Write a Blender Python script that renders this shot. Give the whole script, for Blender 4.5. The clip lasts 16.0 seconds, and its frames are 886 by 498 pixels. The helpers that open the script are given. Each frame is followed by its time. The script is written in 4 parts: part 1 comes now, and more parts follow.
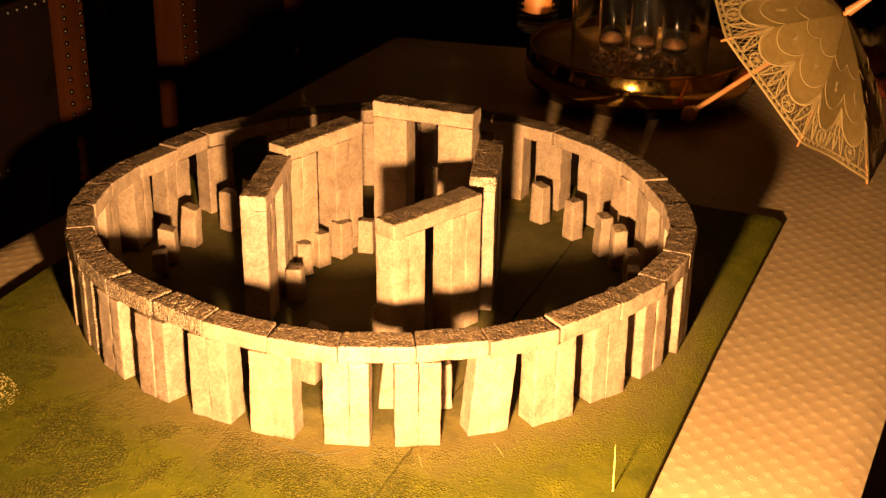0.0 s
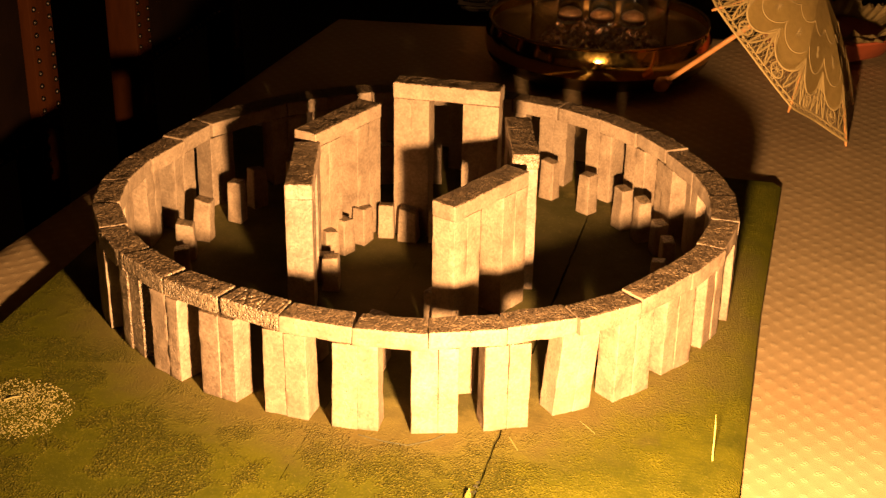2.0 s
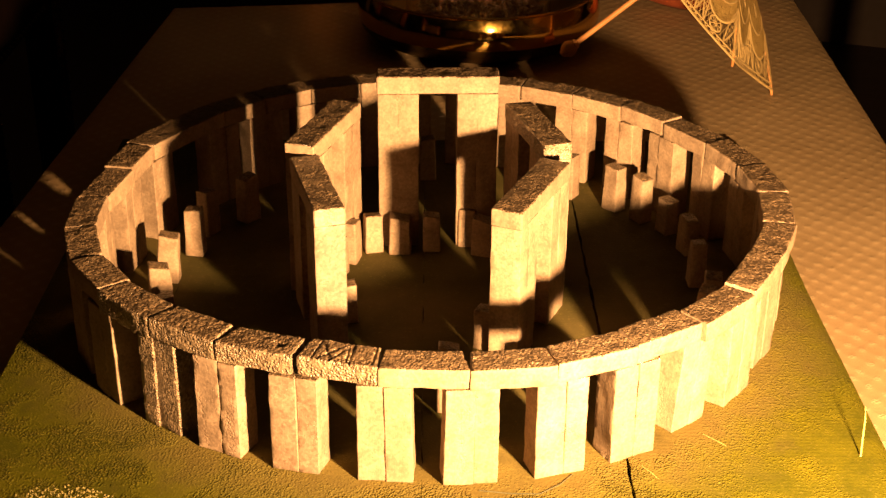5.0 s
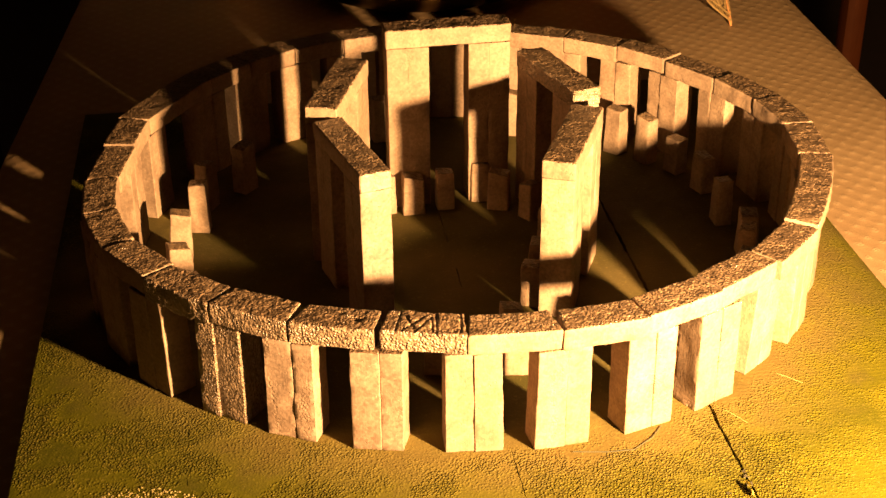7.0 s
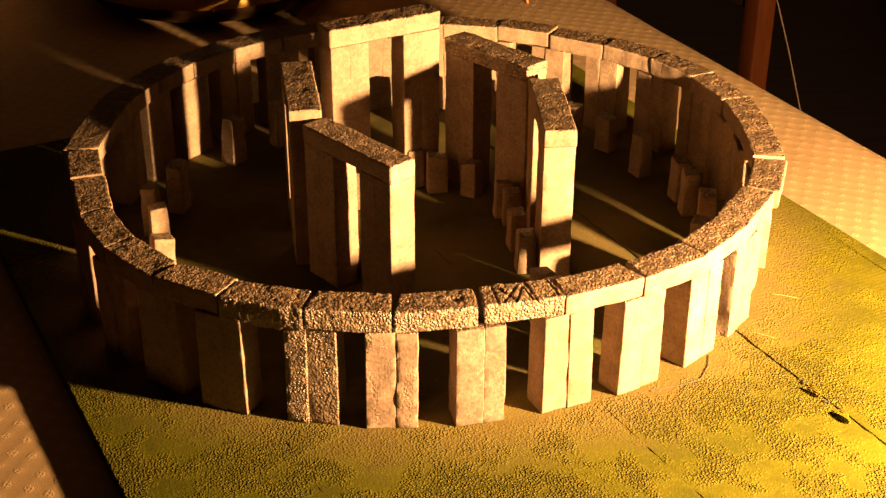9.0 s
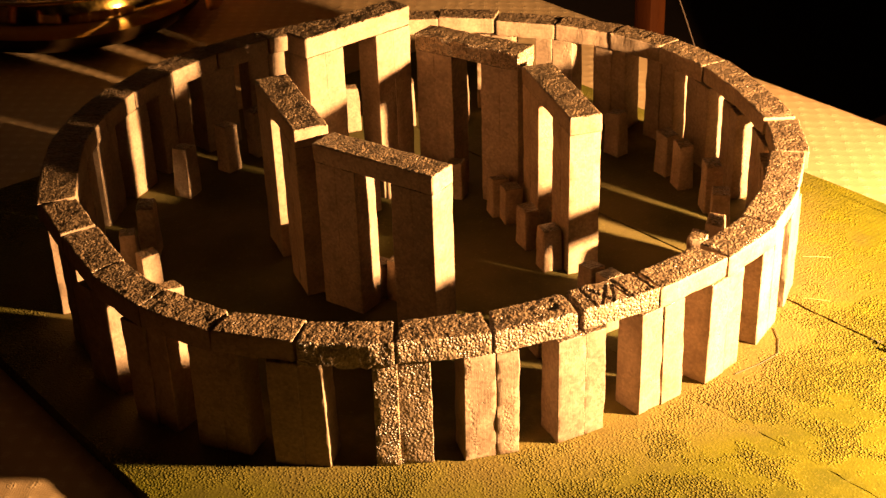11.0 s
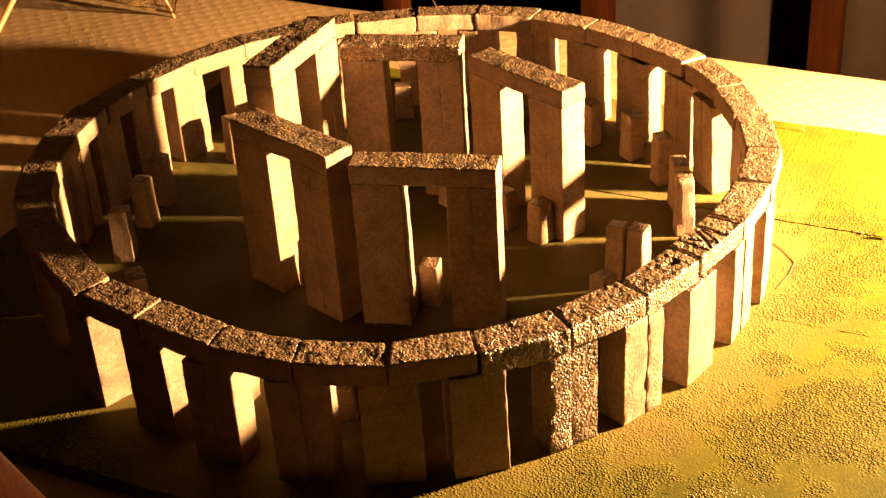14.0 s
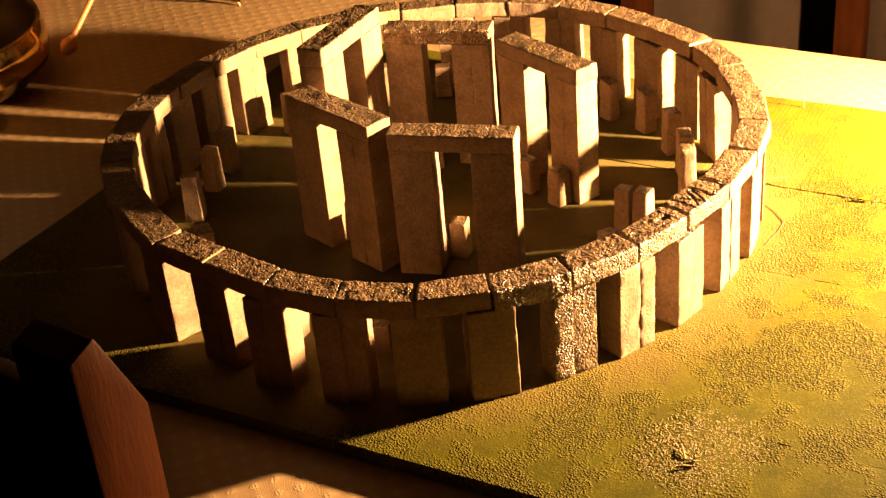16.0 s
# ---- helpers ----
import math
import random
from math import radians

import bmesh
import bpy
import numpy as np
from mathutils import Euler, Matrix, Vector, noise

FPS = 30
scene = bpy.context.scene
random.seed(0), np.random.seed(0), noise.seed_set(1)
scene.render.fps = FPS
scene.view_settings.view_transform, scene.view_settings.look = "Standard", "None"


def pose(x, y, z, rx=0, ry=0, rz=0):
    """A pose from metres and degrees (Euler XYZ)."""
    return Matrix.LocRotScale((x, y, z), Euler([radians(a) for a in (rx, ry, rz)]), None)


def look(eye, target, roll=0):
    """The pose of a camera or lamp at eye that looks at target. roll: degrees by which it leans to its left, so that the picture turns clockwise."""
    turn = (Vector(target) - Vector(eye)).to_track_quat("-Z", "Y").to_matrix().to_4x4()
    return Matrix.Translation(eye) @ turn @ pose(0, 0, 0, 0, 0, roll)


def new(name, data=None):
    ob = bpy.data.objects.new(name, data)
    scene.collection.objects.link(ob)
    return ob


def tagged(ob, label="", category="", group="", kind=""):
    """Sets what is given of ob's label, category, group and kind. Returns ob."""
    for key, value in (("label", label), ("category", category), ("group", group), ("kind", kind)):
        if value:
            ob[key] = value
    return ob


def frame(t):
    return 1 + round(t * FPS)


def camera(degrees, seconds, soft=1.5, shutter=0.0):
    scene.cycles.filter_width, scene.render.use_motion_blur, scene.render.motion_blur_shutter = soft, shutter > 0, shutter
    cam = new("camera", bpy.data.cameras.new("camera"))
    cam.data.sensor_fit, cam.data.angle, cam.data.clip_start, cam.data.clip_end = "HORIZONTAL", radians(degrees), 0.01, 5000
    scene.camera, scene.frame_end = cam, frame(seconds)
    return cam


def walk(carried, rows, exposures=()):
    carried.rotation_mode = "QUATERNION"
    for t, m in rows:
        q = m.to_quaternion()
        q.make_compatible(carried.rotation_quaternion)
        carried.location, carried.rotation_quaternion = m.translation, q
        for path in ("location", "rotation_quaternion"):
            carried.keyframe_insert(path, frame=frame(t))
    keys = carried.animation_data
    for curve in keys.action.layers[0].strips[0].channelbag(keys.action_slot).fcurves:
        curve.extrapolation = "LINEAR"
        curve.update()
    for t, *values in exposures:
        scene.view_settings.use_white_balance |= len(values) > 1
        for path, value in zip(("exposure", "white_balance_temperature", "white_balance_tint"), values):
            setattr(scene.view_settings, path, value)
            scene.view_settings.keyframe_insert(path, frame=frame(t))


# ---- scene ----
cam = camera(34.99, 16.0, soft=1.5)
PATH = [
    (0, (0.8770, -0.9331, 0.6369), (0.1668, -0.1086, 0.1310), 0.79),
    (0.5, (0.8808, -0.9125, 0.6295), (0.1529, -0.1190, 0.0999), 0.65),
    (1, (0.8600, -0.9180, 0.6256), (0.1368, -0.1153, 0.1035), 0.94),
    (1.5, (0.7880, -0.9713, 0.6257), (0.1327, -0.1167, 0.0964), 0.99),
    (2, (0.7041, -1.0411, 0.6233), (0.1136, -0.1332, 0.1065), 1.08),
    (2.5, (0.6483, -1.0892, 0.6166), (0.1144, -0.1420, 0.1089), 1.24),
    (3, (0.5909, -1.0959, 0.6170), (0.0716, -0.1349, 0.1201), 1.69),
    (3.5, (0.5322, -1.0615, 0.6002), (0.0435, -0.0922, 0.0887), 0.48),
    (4, (0.4717, -1.0341, 0.5942), (0.0243, -0.0572, 0.0597), 0.73),
    (4.2, (0.4488, -1.0257, 0.5990), (0.0196, -0.0470, 0.0532), 0.82),
    (6.3, (0.2251, -1.0702, 0.5784), (0.0137, -0.0147, 0.0482), 0.08),
    (6.5, (0.2121, -1.0557, 0.5805), (-0.0025, -0.0221, 0.0097), 0.59),
    (7, (0.1922, -1.0415, 0.5805), (-0.0109, -0.0114, -0.0005), -0.56),
    (7.5, (0.1204, -1.0440, 0.5668), (0.0237, 0.0099, 0.0011), -0.35),
    (8, (0.0140, -1.0800, 0.5627), (0.0106, -0.0144, 0.0108), -1.47),
    (8.5, (-0.0781, -1.1005, 0.5757), (0.0044, -0.0415, 0.0174), -1.00),
    (8.7, (-0.1125, -1.0989, 0.5797), (0.0050, -0.0481, 0.0122), -0.53),
    (10.8, (-0.2902, -0.9706, 0.5612), (0.0361, 0.0239, -0.0257), -0.82),
    (11, (-0.3384, -0.9652, 0.5575), (0.0245, 0.0189, -0.0256), -2.00),
    (11.5, (-0.4449, -0.9358, 0.5694), (0.0269, 0.0025, -0.0111), -2.50),
    (12, (-0.5153, -0.9102, 0.5681), (-0.0079, 0.0163, -0.0013), -2.34),
    (12.5, (-0.5344, -0.8368, 0.5544), (0.0374, 0.0446, -0.0253), -2.64),
    (13, (-0.5618, -0.7793, 0.5586), (0.0652, 0.0502, -0.0404), -1.79),
    (13.5, (-0.6198, -0.7506, 0.5683), (0.0604, 0.0276, -0.0413), -3.57),
    (14, (-0.6784, -0.7497, 0.5793), (0.0422, -0.0036, -0.0239), -3.78),
    (14.5, (-0.7290, -0.7661, 0.5936), (0.0086, -0.0420, -0.0160), -3.63),
    (15, (-0.7443, -0.8251, 0.6056), (-0.0260, -0.0690, 0.0119), -4.00),
    (15.5, (-0.7624, -0.8634, 0.6140), (-0.0552, -0.0821, 0.0401), -4.21),
    (16, (-0.7545, -0.8770, 0.6348), (-0.0799, -0.0942, 0.0248), -5.21),
]
walk(cam, [(t, look(eye, target, roll)) for t, eye, target, roll in PATH],
     exposures=[(0, 0.31), (1, 0.27), (2, 0.25), (3, 0.38), (4.2, 0.50), (6.5, 0.72), (7.2, 0.74), (8.7, 0.84), (11, 1.26), (13, 1.90), (16, 1.92)])

# ---- world and lights ----
world = bpy.data.worlds.new("dark_room")
world.use_nodes = True
world.node_tree.nodes["Background"].inputs[0].default_value = (1.0, 0.55, 0.22, 1)
world.node_tree.nodes["Background"].inputs[1].default_value = 0.0
scene.world = world

LAMP = (0.505, -0.561, 0.235)
bulb = bpy.data.lights.new("lamp_bulb", "SPOT")
bulb.energy, bulb.color, bulb.shadow_soft_size = 142.0, (1.0, 0.57, 0.25), 0.017
bulb.spot_size, bulb.spot_blend = radians(180), 1.0
AIM = (math.cos(radians(113)), math.sin(radians(113)), -0.09)
new("lamp_bulb", bulb).matrix_basis = look(LAMP, [p + q for p, q in zip(LAMP, AIM)])


# ---- material helpers ----
def material(name, rough=0.8, metal=0.0):
    m = bpy.data.materials.new(name)
    m.use_nodes = True
    nt = m.node_tree
    b = nt.nodes["Principled BSDF"]
    b.inputs["Roughness"].default_value = rough
    b.inputs["Metallic"].default_value = metal
    return m, nt, b


def node(nt, kind, **values):
    n = nt.nodes.new(kind)
    for k, v in values.items():
        n.inputs[k].default_value = v
    return n


def coords(nt, source="Object"):
    return nt.nodes.new("ShaderNodeTexCoord").outputs[source]


def noise_at(nt, vec, scale, detail=4.0, rough=0.55):
    n = node(nt, "ShaderNodeTexNoise", Scale=scale, Detail=detail, Roughness=rough)
    nt.links.new(vec, n.inputs["Vector"])
    return n.outputs["Fac"]


def beads(nt, vec, scale):
    """Round grains: 1 at their tops, 0 between them."""
    n = nt.nodes.new("ShaderNodeTexVoronoi")
    n.inputs["Scale"].default_value = scale
    nt.links.new(vec, n.inputs["Vector"])
    return calc(nt, "SUBTRACT", 1.0, n.outputs["Distance"])


def ramp(nt, fac, stops):
    r = nt.nodes.new("ShaderNodeValToRGB")
    els = r.color_ramp.elements
    while len(els) < len(stops):
        els.new(0.5)
    for e, (p, c) in zip(els, stops):
        e.position, e.color = p, (*c, 1)
    nt.links.new(fac, r.inputs["Fac"])
    return r.outputs["Color"]


def mix(nt, fac, a, b, blend="MIX"):
    m = nt.nodes.new("ShaderNodeMix")
    m.data_type, m.blend_type = "RGBA", blend
    if isinstance(fac, float):
        m.inputs[0].default_value = fac
    else:
        nt.links.new(fac, m.inputs[0])
    for slot, v in ((6, a), (7, b)):
        if isinstance(v, tuple):
            m.inputs[slot].default_value = (*v, 1)
        else:
            nt.links.new(v, m.inputs[slot])
    return m.outputs[2]


def calc(nt, op, a, b=0.0, c=0.0):
    m = nt.nodes.new("ShaderNodeMath")
    m.operation = op
    for i, v in enumerate((a, b, c)):
        if isinstance(v, (int, float)):
            m.inputs[i].default_value = v
        else:
            nt.links.new(v, m.inputs[i])
    return m.outputs[0]


def smooth(nt, x, lo, hi):
    m = nt.nodes.new("ShaderNodeMapRange")
    m.interpolation_type = "SMOOTHSTEP"
    m.inputs["From Min"].default_value, m.inputs["From Max"].default_value = lo, hi
    nt.links.new(x, m.inputs["Value"])
    return m.outputs["Result"]


def bump(nt, bsdf, height, strength, distance, under=None):
    b = nt.nodes.new("ShaderNodeBump")
    b.inputs["Strength"].default_value, b.inputs["Distance"].default_value = strength, distance
    nt.links.new(height, b.inputs["Height"])
    if under is not None:
        nt.links.new(under, b.inputs["Normal"])
    nt.links.new(b.outputs["Normal"], bsdf.inputs["Normal"])
    return b.outputs["Normal"]


# ---- materials ----
def stone_material(name, dark, light, pit, gloss, fine=1.0, speck=0.0, patchy=0.0):
    m, nt, b = material(name, gloss)
    v = coords(nt)
    oi = nt.nodes.new("ShaderNodeObjectInfo").outputs["Random"]
    shift = nt.nodes.new("ShaderNodeVectorMath")
    shift.operation = "MULTIPLY_ADD"
    nt.links.new(oi, shift.inputs[0])
    shift.inputs[1].default_value = (3.1, 5.3, 7.7)
    nt.links.new(v, shift.inputs[2])
    v = shift.outputs[0]
    blot = noise_at(nt, v, 45, 5, 0.6)
    grain = noise_at(nt, v, 420, 3, 0.6)
    col = ramp(nt, blot, [(0.3, dark), (0.7, light)])
    col = mix(nt, smooth(nt, grain, 0.35, 0.7), mix(nt, 0.35, col, (0.12, 0.085, 0.05)), col)
    if speck:
        cells = nt.nodes.new("ShaderNodeTexVoronoi")
        cells.inputs["Scale"].default_value = 480
        nt.links.new(v, cells.inputs["Vector"])
        tone = nt.nodes.new("ShaderNodeSeparateColor")
        nt.links.new(cells.outputs["Color"], tone.inputs[0])
        col = mix(nt, calc(nt, "MULTIPLY", smooth(nt, tone.outputs[0], 0.25, 0.95), speck), col, tuple(min(1.0, c * 1.4) for c in light))
        col = mix(nt, calc(nt, "MULTIPLY", smooth(nt, tone.outputs[1], 0.45, 0.95), speck), col, tuple(c * 0.35 for c in dark))
    per = calc(nt, "MULTIPLY_ADD", oi, 0.25, 0.85)
    hsv = node(nt, "ShaderNodeHueSaturation")
    nt.links.new(per, hsv.inputs["Value"])
    nt.links.new(col, hsv.inputs["Color"])
    nt.links.new(hsv.outputs[0], b.inputs["Base Color"])
    # grains of two sizes, thick in some places and worn away in others
    worn = calc(nt, "MULTIPLY_ADD", smooth(nt, noise_at(nt, v, 110, 3, 0.6), 0.35, 0.62), 0.75, 0.25)
    coarse = beads(nt, v, 520 * fine)
    if speck > 0.4:
        coarse = smooth(nt, coarse, 0.25, 0.95)
    grit = calc(nt, "ADD", calc(nt, "MULTIPLY", coarse, 0.7), calc(nt, "MULTIPLY", beads(nt, v, 900 * fine), 0.3))
    lump = calc(nt, "ADD", calc(nt, "MULTIPLY", noise_at(nt, v, 210 * fine, 3, 0.6), 0.24), calc(nt, "MULTIPLY", grit, 0.76))
    lump = calc(nt, "MULTIPLY", calc(nt, "SUBTRACT", lump, 0.60), worn)
    if patchy:
        # rough beaded strips and scattered air holes among smoother cast faces
        long = nt.nodes.new("ShaderNodeMapping")
        long.inputs["Scale"].default_value = (55, 55, 14)
        nt.links.new(v, long.inputs["Vector"])
        strip = smooth(nt, noise_at(nt, long.outputs[0], 1.0, 2, 0.5), 0.66 - 0.22 * patchy, 0.86 - 0.22 * patchy)
        lump = calc(nt, "MULTIPLY", lump, calc(nt, "MULTIPLY_ADD", strip, 0.85, 0.15))
        hole = smooth(nt, beads(nt, v, 260), 0.84, 0.93)
        rare = smooth(nt, noise_at(nt, v, 90, 2, 0.5), 0.50, 0.62)
        lump = calc(nt, "SUBTRACT", lump, calc(nt, "MULTIPLY", calc(nt, "MULTIPLY", hole, rare), 0.30))
    first = bump(nt, b, lump, 1.0, pit)
    streak = nt.nodes.new("ShaderNodeMapping")
    streak.inputs["Scale"].default_value = (900, 900, 90)
    nt.links.new(v, streak.inputs["Vector"])
    bump(nt, b, noise_at(nt, streak.outputs[0], 1.0, 3), 0.25, 0.0006, first)
    return m


STONE = stone_material("cast_stone_side", (0.197, 0.128, 0.077), (0.364, 0.256, 0.160), 0.0016, 0.7, 1.0, 0.16, 0.35)
STONE.node_tree.nodes["Principled BSDF"].inputs["Specular IOR Level"].default_value = 0.3
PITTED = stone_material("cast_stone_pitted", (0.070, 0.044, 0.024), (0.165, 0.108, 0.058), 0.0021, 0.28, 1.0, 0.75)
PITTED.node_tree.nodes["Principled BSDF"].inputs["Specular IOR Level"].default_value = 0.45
BEADED = stone_material("cast_stone_beaded", (0.195, 0.125, 0.077), (0.360, 0.251, 0.165), 0.0014, 0.58, 1.0, 0.25, 0.6)
ROUGH = stone_material("cast_stone_rough", (0.175, 0.117, 0.068), (0.315, 0.222, 0.134), 0.0026, 0.36, 1.0, 0.5)


def turf_material():
    m, nt, b = material("painted_turf", 0.7)
    v = coords(nt)
    sep = nt.nodes.new("ShaderNodeSeparateXYZ")
    nt.links.new(v, sep.inputs[0])
    r = calc(nt, "SQRT", calc(nt, "ADD", calc(nt, "POWER", sep.outputs[0], 2.0), calc(nt, "POWER", sep.outputs[1], 2.0)))
    big = noise_at(nt, v, 9, 4, 0.6)
    mid = noise_at(nt, v, 28, 4, 0.6)
    fine = noise_at(nt, v, 380, 2, 0.6)
    wob = calc(nt, "ADD", r, calc(nt, "MULTIPLY_ADD", mid, 0.12, -0.06))
    b.inputs["Specular IOR Level"].default_value = 0.06
    zone = calc(nt, "ADD", calc(nt, "MULTIPLY", big, 0.45), calc(nt, "MULTIPLY", mid, 0.55))
    east = calc(nt, "ADD", calc(nt, "MULTIPLY", sep.outputs[0], 0.9455), calc(nt, "MULTIPLY", sep.outputs[1], 0.3256))
    bare = calc(nt, "MULTIPLY_ADD", smooth(nt, calc(nt, "ADD", east, calc(nt, "MULTIPLY", mid, 0.1)), 0.20, 0.27), -0.75, 1.0)
    rough_zone = calc(nt, "MULTIPLY", smooth(nt, zone, 0.45, 0.555), smooth(nt, r, 0.285, 0.315))
    rough_zone = calc(nt, "MULTIPLY", rough_zone, bare)
    foot = calc(nt, "SUBTRACT", 1.0, smooth(nt, calc(nt, "ABSOLUTE", calc(nt, "SUBTRACT", wob, 0.312)), 0.008, 0.030))
    rough_zone = calc(nt, "MAXIMUM", rough_zone, calc(nt, "MULTIPLY", foot, 0.18))
    grains = nt.nodes.new("ShaderNodeTexVoronoi")
    grains.inputs["Scale"].default_value = 560
    nt.links.new(v, grains.inputs["Vector"])
    each = nt.nodes.new("ShaderNodeSeparateColor")
    nt.links.new(grains.outputs["Color"], each.inputs[0])
    flock = ramp(nt, each.outputs[0], [(0.0, (0.032, 0.030, 0.0028)), (0.5, (0.060, 0.054, 0.0050)), (1.0, (0.165, 0.128, 0.015))])
    # shade in the gaps between grains is put into the flock colour
    flock = mix(nt, smooth(nt, grains.outputs["Distance"], 0.35, 0.70), flock, (0.028, 0.025, 0.0026))
    paint = ramp(nt, mid, [(0.35, (0.046, 0.046, 0.0028)), (0.7, (0.098, 0.088, 0.0038))])
    green = mix(nt, calc(nt, "MULTIPLY_ADD", rough_zone, 0.62, 0.1), paint, flock)
    sand = ramp(nt, mid, [(0.3, (0.090, 0.065, 0.017)), (0.7, (0.150, 0.114, 0.031))])
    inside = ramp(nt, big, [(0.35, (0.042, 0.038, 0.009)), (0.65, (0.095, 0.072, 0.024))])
    col = mix(nt, smooth(nt, wob, 0.275, 0.37), sand, green)
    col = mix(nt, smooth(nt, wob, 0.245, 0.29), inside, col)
    col = mix(nt, smooth(nt, fine, 0.58, 0.75), col, mix(nt, 0.12, col, (0.4, 0.31, 0.08)))
    nt.links.new(col, b.inputs["Base Color"])
    dome = calc(nt, "SUBTRACT", 1.0, smooth(nt, grains.outputs["Distance"], 0.05, 0.75))
    grit = calc(nt, "MULTIPLY", dome, calc(nt, "MULTIPLY_ADD", each.outputs[2], 0.8, 0.5))
    h = calc(nt, "MULTIPLY", grit, calc(nt, "MULTIPLY_ADD", rough_zone, 1.1, 0.07))
    first = bump(nt, b, h, 1.0, 0.0015)
    # faint saw ridges run across the eastern planks
    across = calc(nt, "ADD", calc(nt, "MULTIPLY", sep.outputs[0], 0.9455), calc(nt, "MULTIPLY", sep.outputs[1], 0.3256))
    along = calc(nt, "ADD", calc(nt, "MULTIPLY", sep.outputs[0], -0.3256), calc(nt, "MULTIPLY", sep.outputs[1], 0.9455))
    ridge = calc(nt, "SINE", calc(nt, "MULTIPLY_ADD", along, 1500.0, calc(nt, "MULTIPLY", mid, 9.0)))
    ridge = calc(nt, "MULTIPLY", ridge, smooth(nt, across, 0.06, 0.16))
    second = bump(nt, b, ridge, 0.07, 0.0006, first)
    bump(nt, b, noise_at(nt, v, 900, 2), 0.2, 0.0005, second)
    return m


TURF = turf_material()


def cloth_material():
    m, nt, b = material("woven_tablecloth", 0.48)
    v = coords(nt)
    mp = nt.nodes.new("ShaderNodeMapping")
    mp.inputs["Rotation"].default_value = (0, 0, radians(-19))
    nt.links.new(v, mp.inputs["Vector"])
    warp = node(nt, "ShaderNodeTexNoise", Scale=45.0)
    nt.links.new(mp.outputs[0], warp.inputs["Vector"])
    wv = nt.nodes.new("ShaderNodeVectorMath")
    wv.operation = "MULTIPLY_ADD"
    nt.links.new(warp.outputs["Color"], wv.inputs[0])
    wv.inputs[1].default_value = (0.010, 0.010, 0)
    nt.links.new(mp.outputs[0], wv.inputs[2])
    sep = nt.nodes.new("ShaderNodeSeparateXYZ")
    nt.links.new(wv.outputs[0], sep.inputs[0])
    k = 2 * math.pi / 0.0225
    sx = calc(nt, "SINE", calc(nt, "MULTIPLY", sep.outputs[0], k))
    sy = calc(nt, "SINE", calc(nt, "MULTIPLY", sep.outputs[1], k))
    check = calc(nt, "MULTIPLY", sx, sy)
    # small figures of short parallel threads stand proud of a plain ground
    figure = smooth(nt, check, 0.42, 0.75)
    one = calc(nt, "SINE", calc(nt, "MULTIPLY", calc(nt, "ADD", sep.outputs[0], sep.outputs[1]), k * 5.5))
    two = calc(nt, "SINE", calc(nt, "MULTIPLY", calc(nt, "SUBTRACT", sep.outputs[0], sep.outputs[1]), k * 5.5))
    threads = calc(nt, "MULTIPLY_ADD", calc(nt, "MAXIMUM", one, calc(nt, "MULTIPLY", two, 0.8)), 0.5, 0.5)
    ground = calc(nt, "MULTIPLY", calc(nt, "SINE", calc(nt, "MULTIPLY", sep.outputs[0], k * 9)), calc(nt, "SINE", calc(nt, "MULTIPLY", sep.outputs[1], k * 9)))
    h = calc(nt, "ADD", calc(nt, "MULTIPLY", calc(nt, "MULTIPLY", figure, threads), 0.9), calc(nt, "MULTIPLY", ground, 0.10))
    h = calc(nt, "ADD", h, calc(nt, "MULTIPLY", smooth(nt, check, -0.8, 0.5), 0.45))
    fib = noise_at(nt, v, 700, 3)
    tone = noise_at(nt, v, 6, 3)
    col = ramp(nt, tone, [(0.3, (0.258, 0.170, 0.080)), (0.7, (0.318, 0.215, 0.106))])
    col = mix(nt, smooth(nt, h, 0.0, 0.9), mix(nt, 0.14, col, (0.15, 0.085, 0.035)), col)
    col = mix(nt, calc(nt, "MULTIPLY", calc(nt, "MULTIPLY", figure, threads), 0.32), col, (0.44, 0.32, 0.175))
    nt.links.new(col, b.inputs["Base Color"])
    first = bump(nt, b, h, 0.34, 0.0010)
    bump(nt, b, fib, 0.25, 0.0005, first)
    return m


CLOTH = cloth_material()


def plain(name, dark, light, scale, rough=0.7, metal=0.0, strength=0.3, dist=0.001, stretch=(1, 1, 1)):
    m, nt, b = material(name, rough, metal)
    v = coords(nt)
    mp = nt.nodes.new("ShaderNodeMapping")
    mp.inputs["Scale"].default_value = stretch
    nt.links.new(v, mp.inputs["Vector"])
    f = noise_at(nt, mp.outputs[0], scale, 5, 0.6)
    g = noise_at(nt, mp.outputs[0], scale * 9, 3, 0.6)
    col = ramp(nt, f, [(0.3, dark), (0.7, light)])
    nt.links.new(mix(nt, smooth(nt, g, 0.3, 0.8), col, mix(nt, 0.25, col, dark)), b.inputs["Base Color"])
    rr = calc(nt, "MULTIPLY_ADD", g, 0.2, rough - 0.1)
    nt.links.new(rr, b.inputs["Roughness"])
    bump(nt, b, g, strength, dist)
    return m


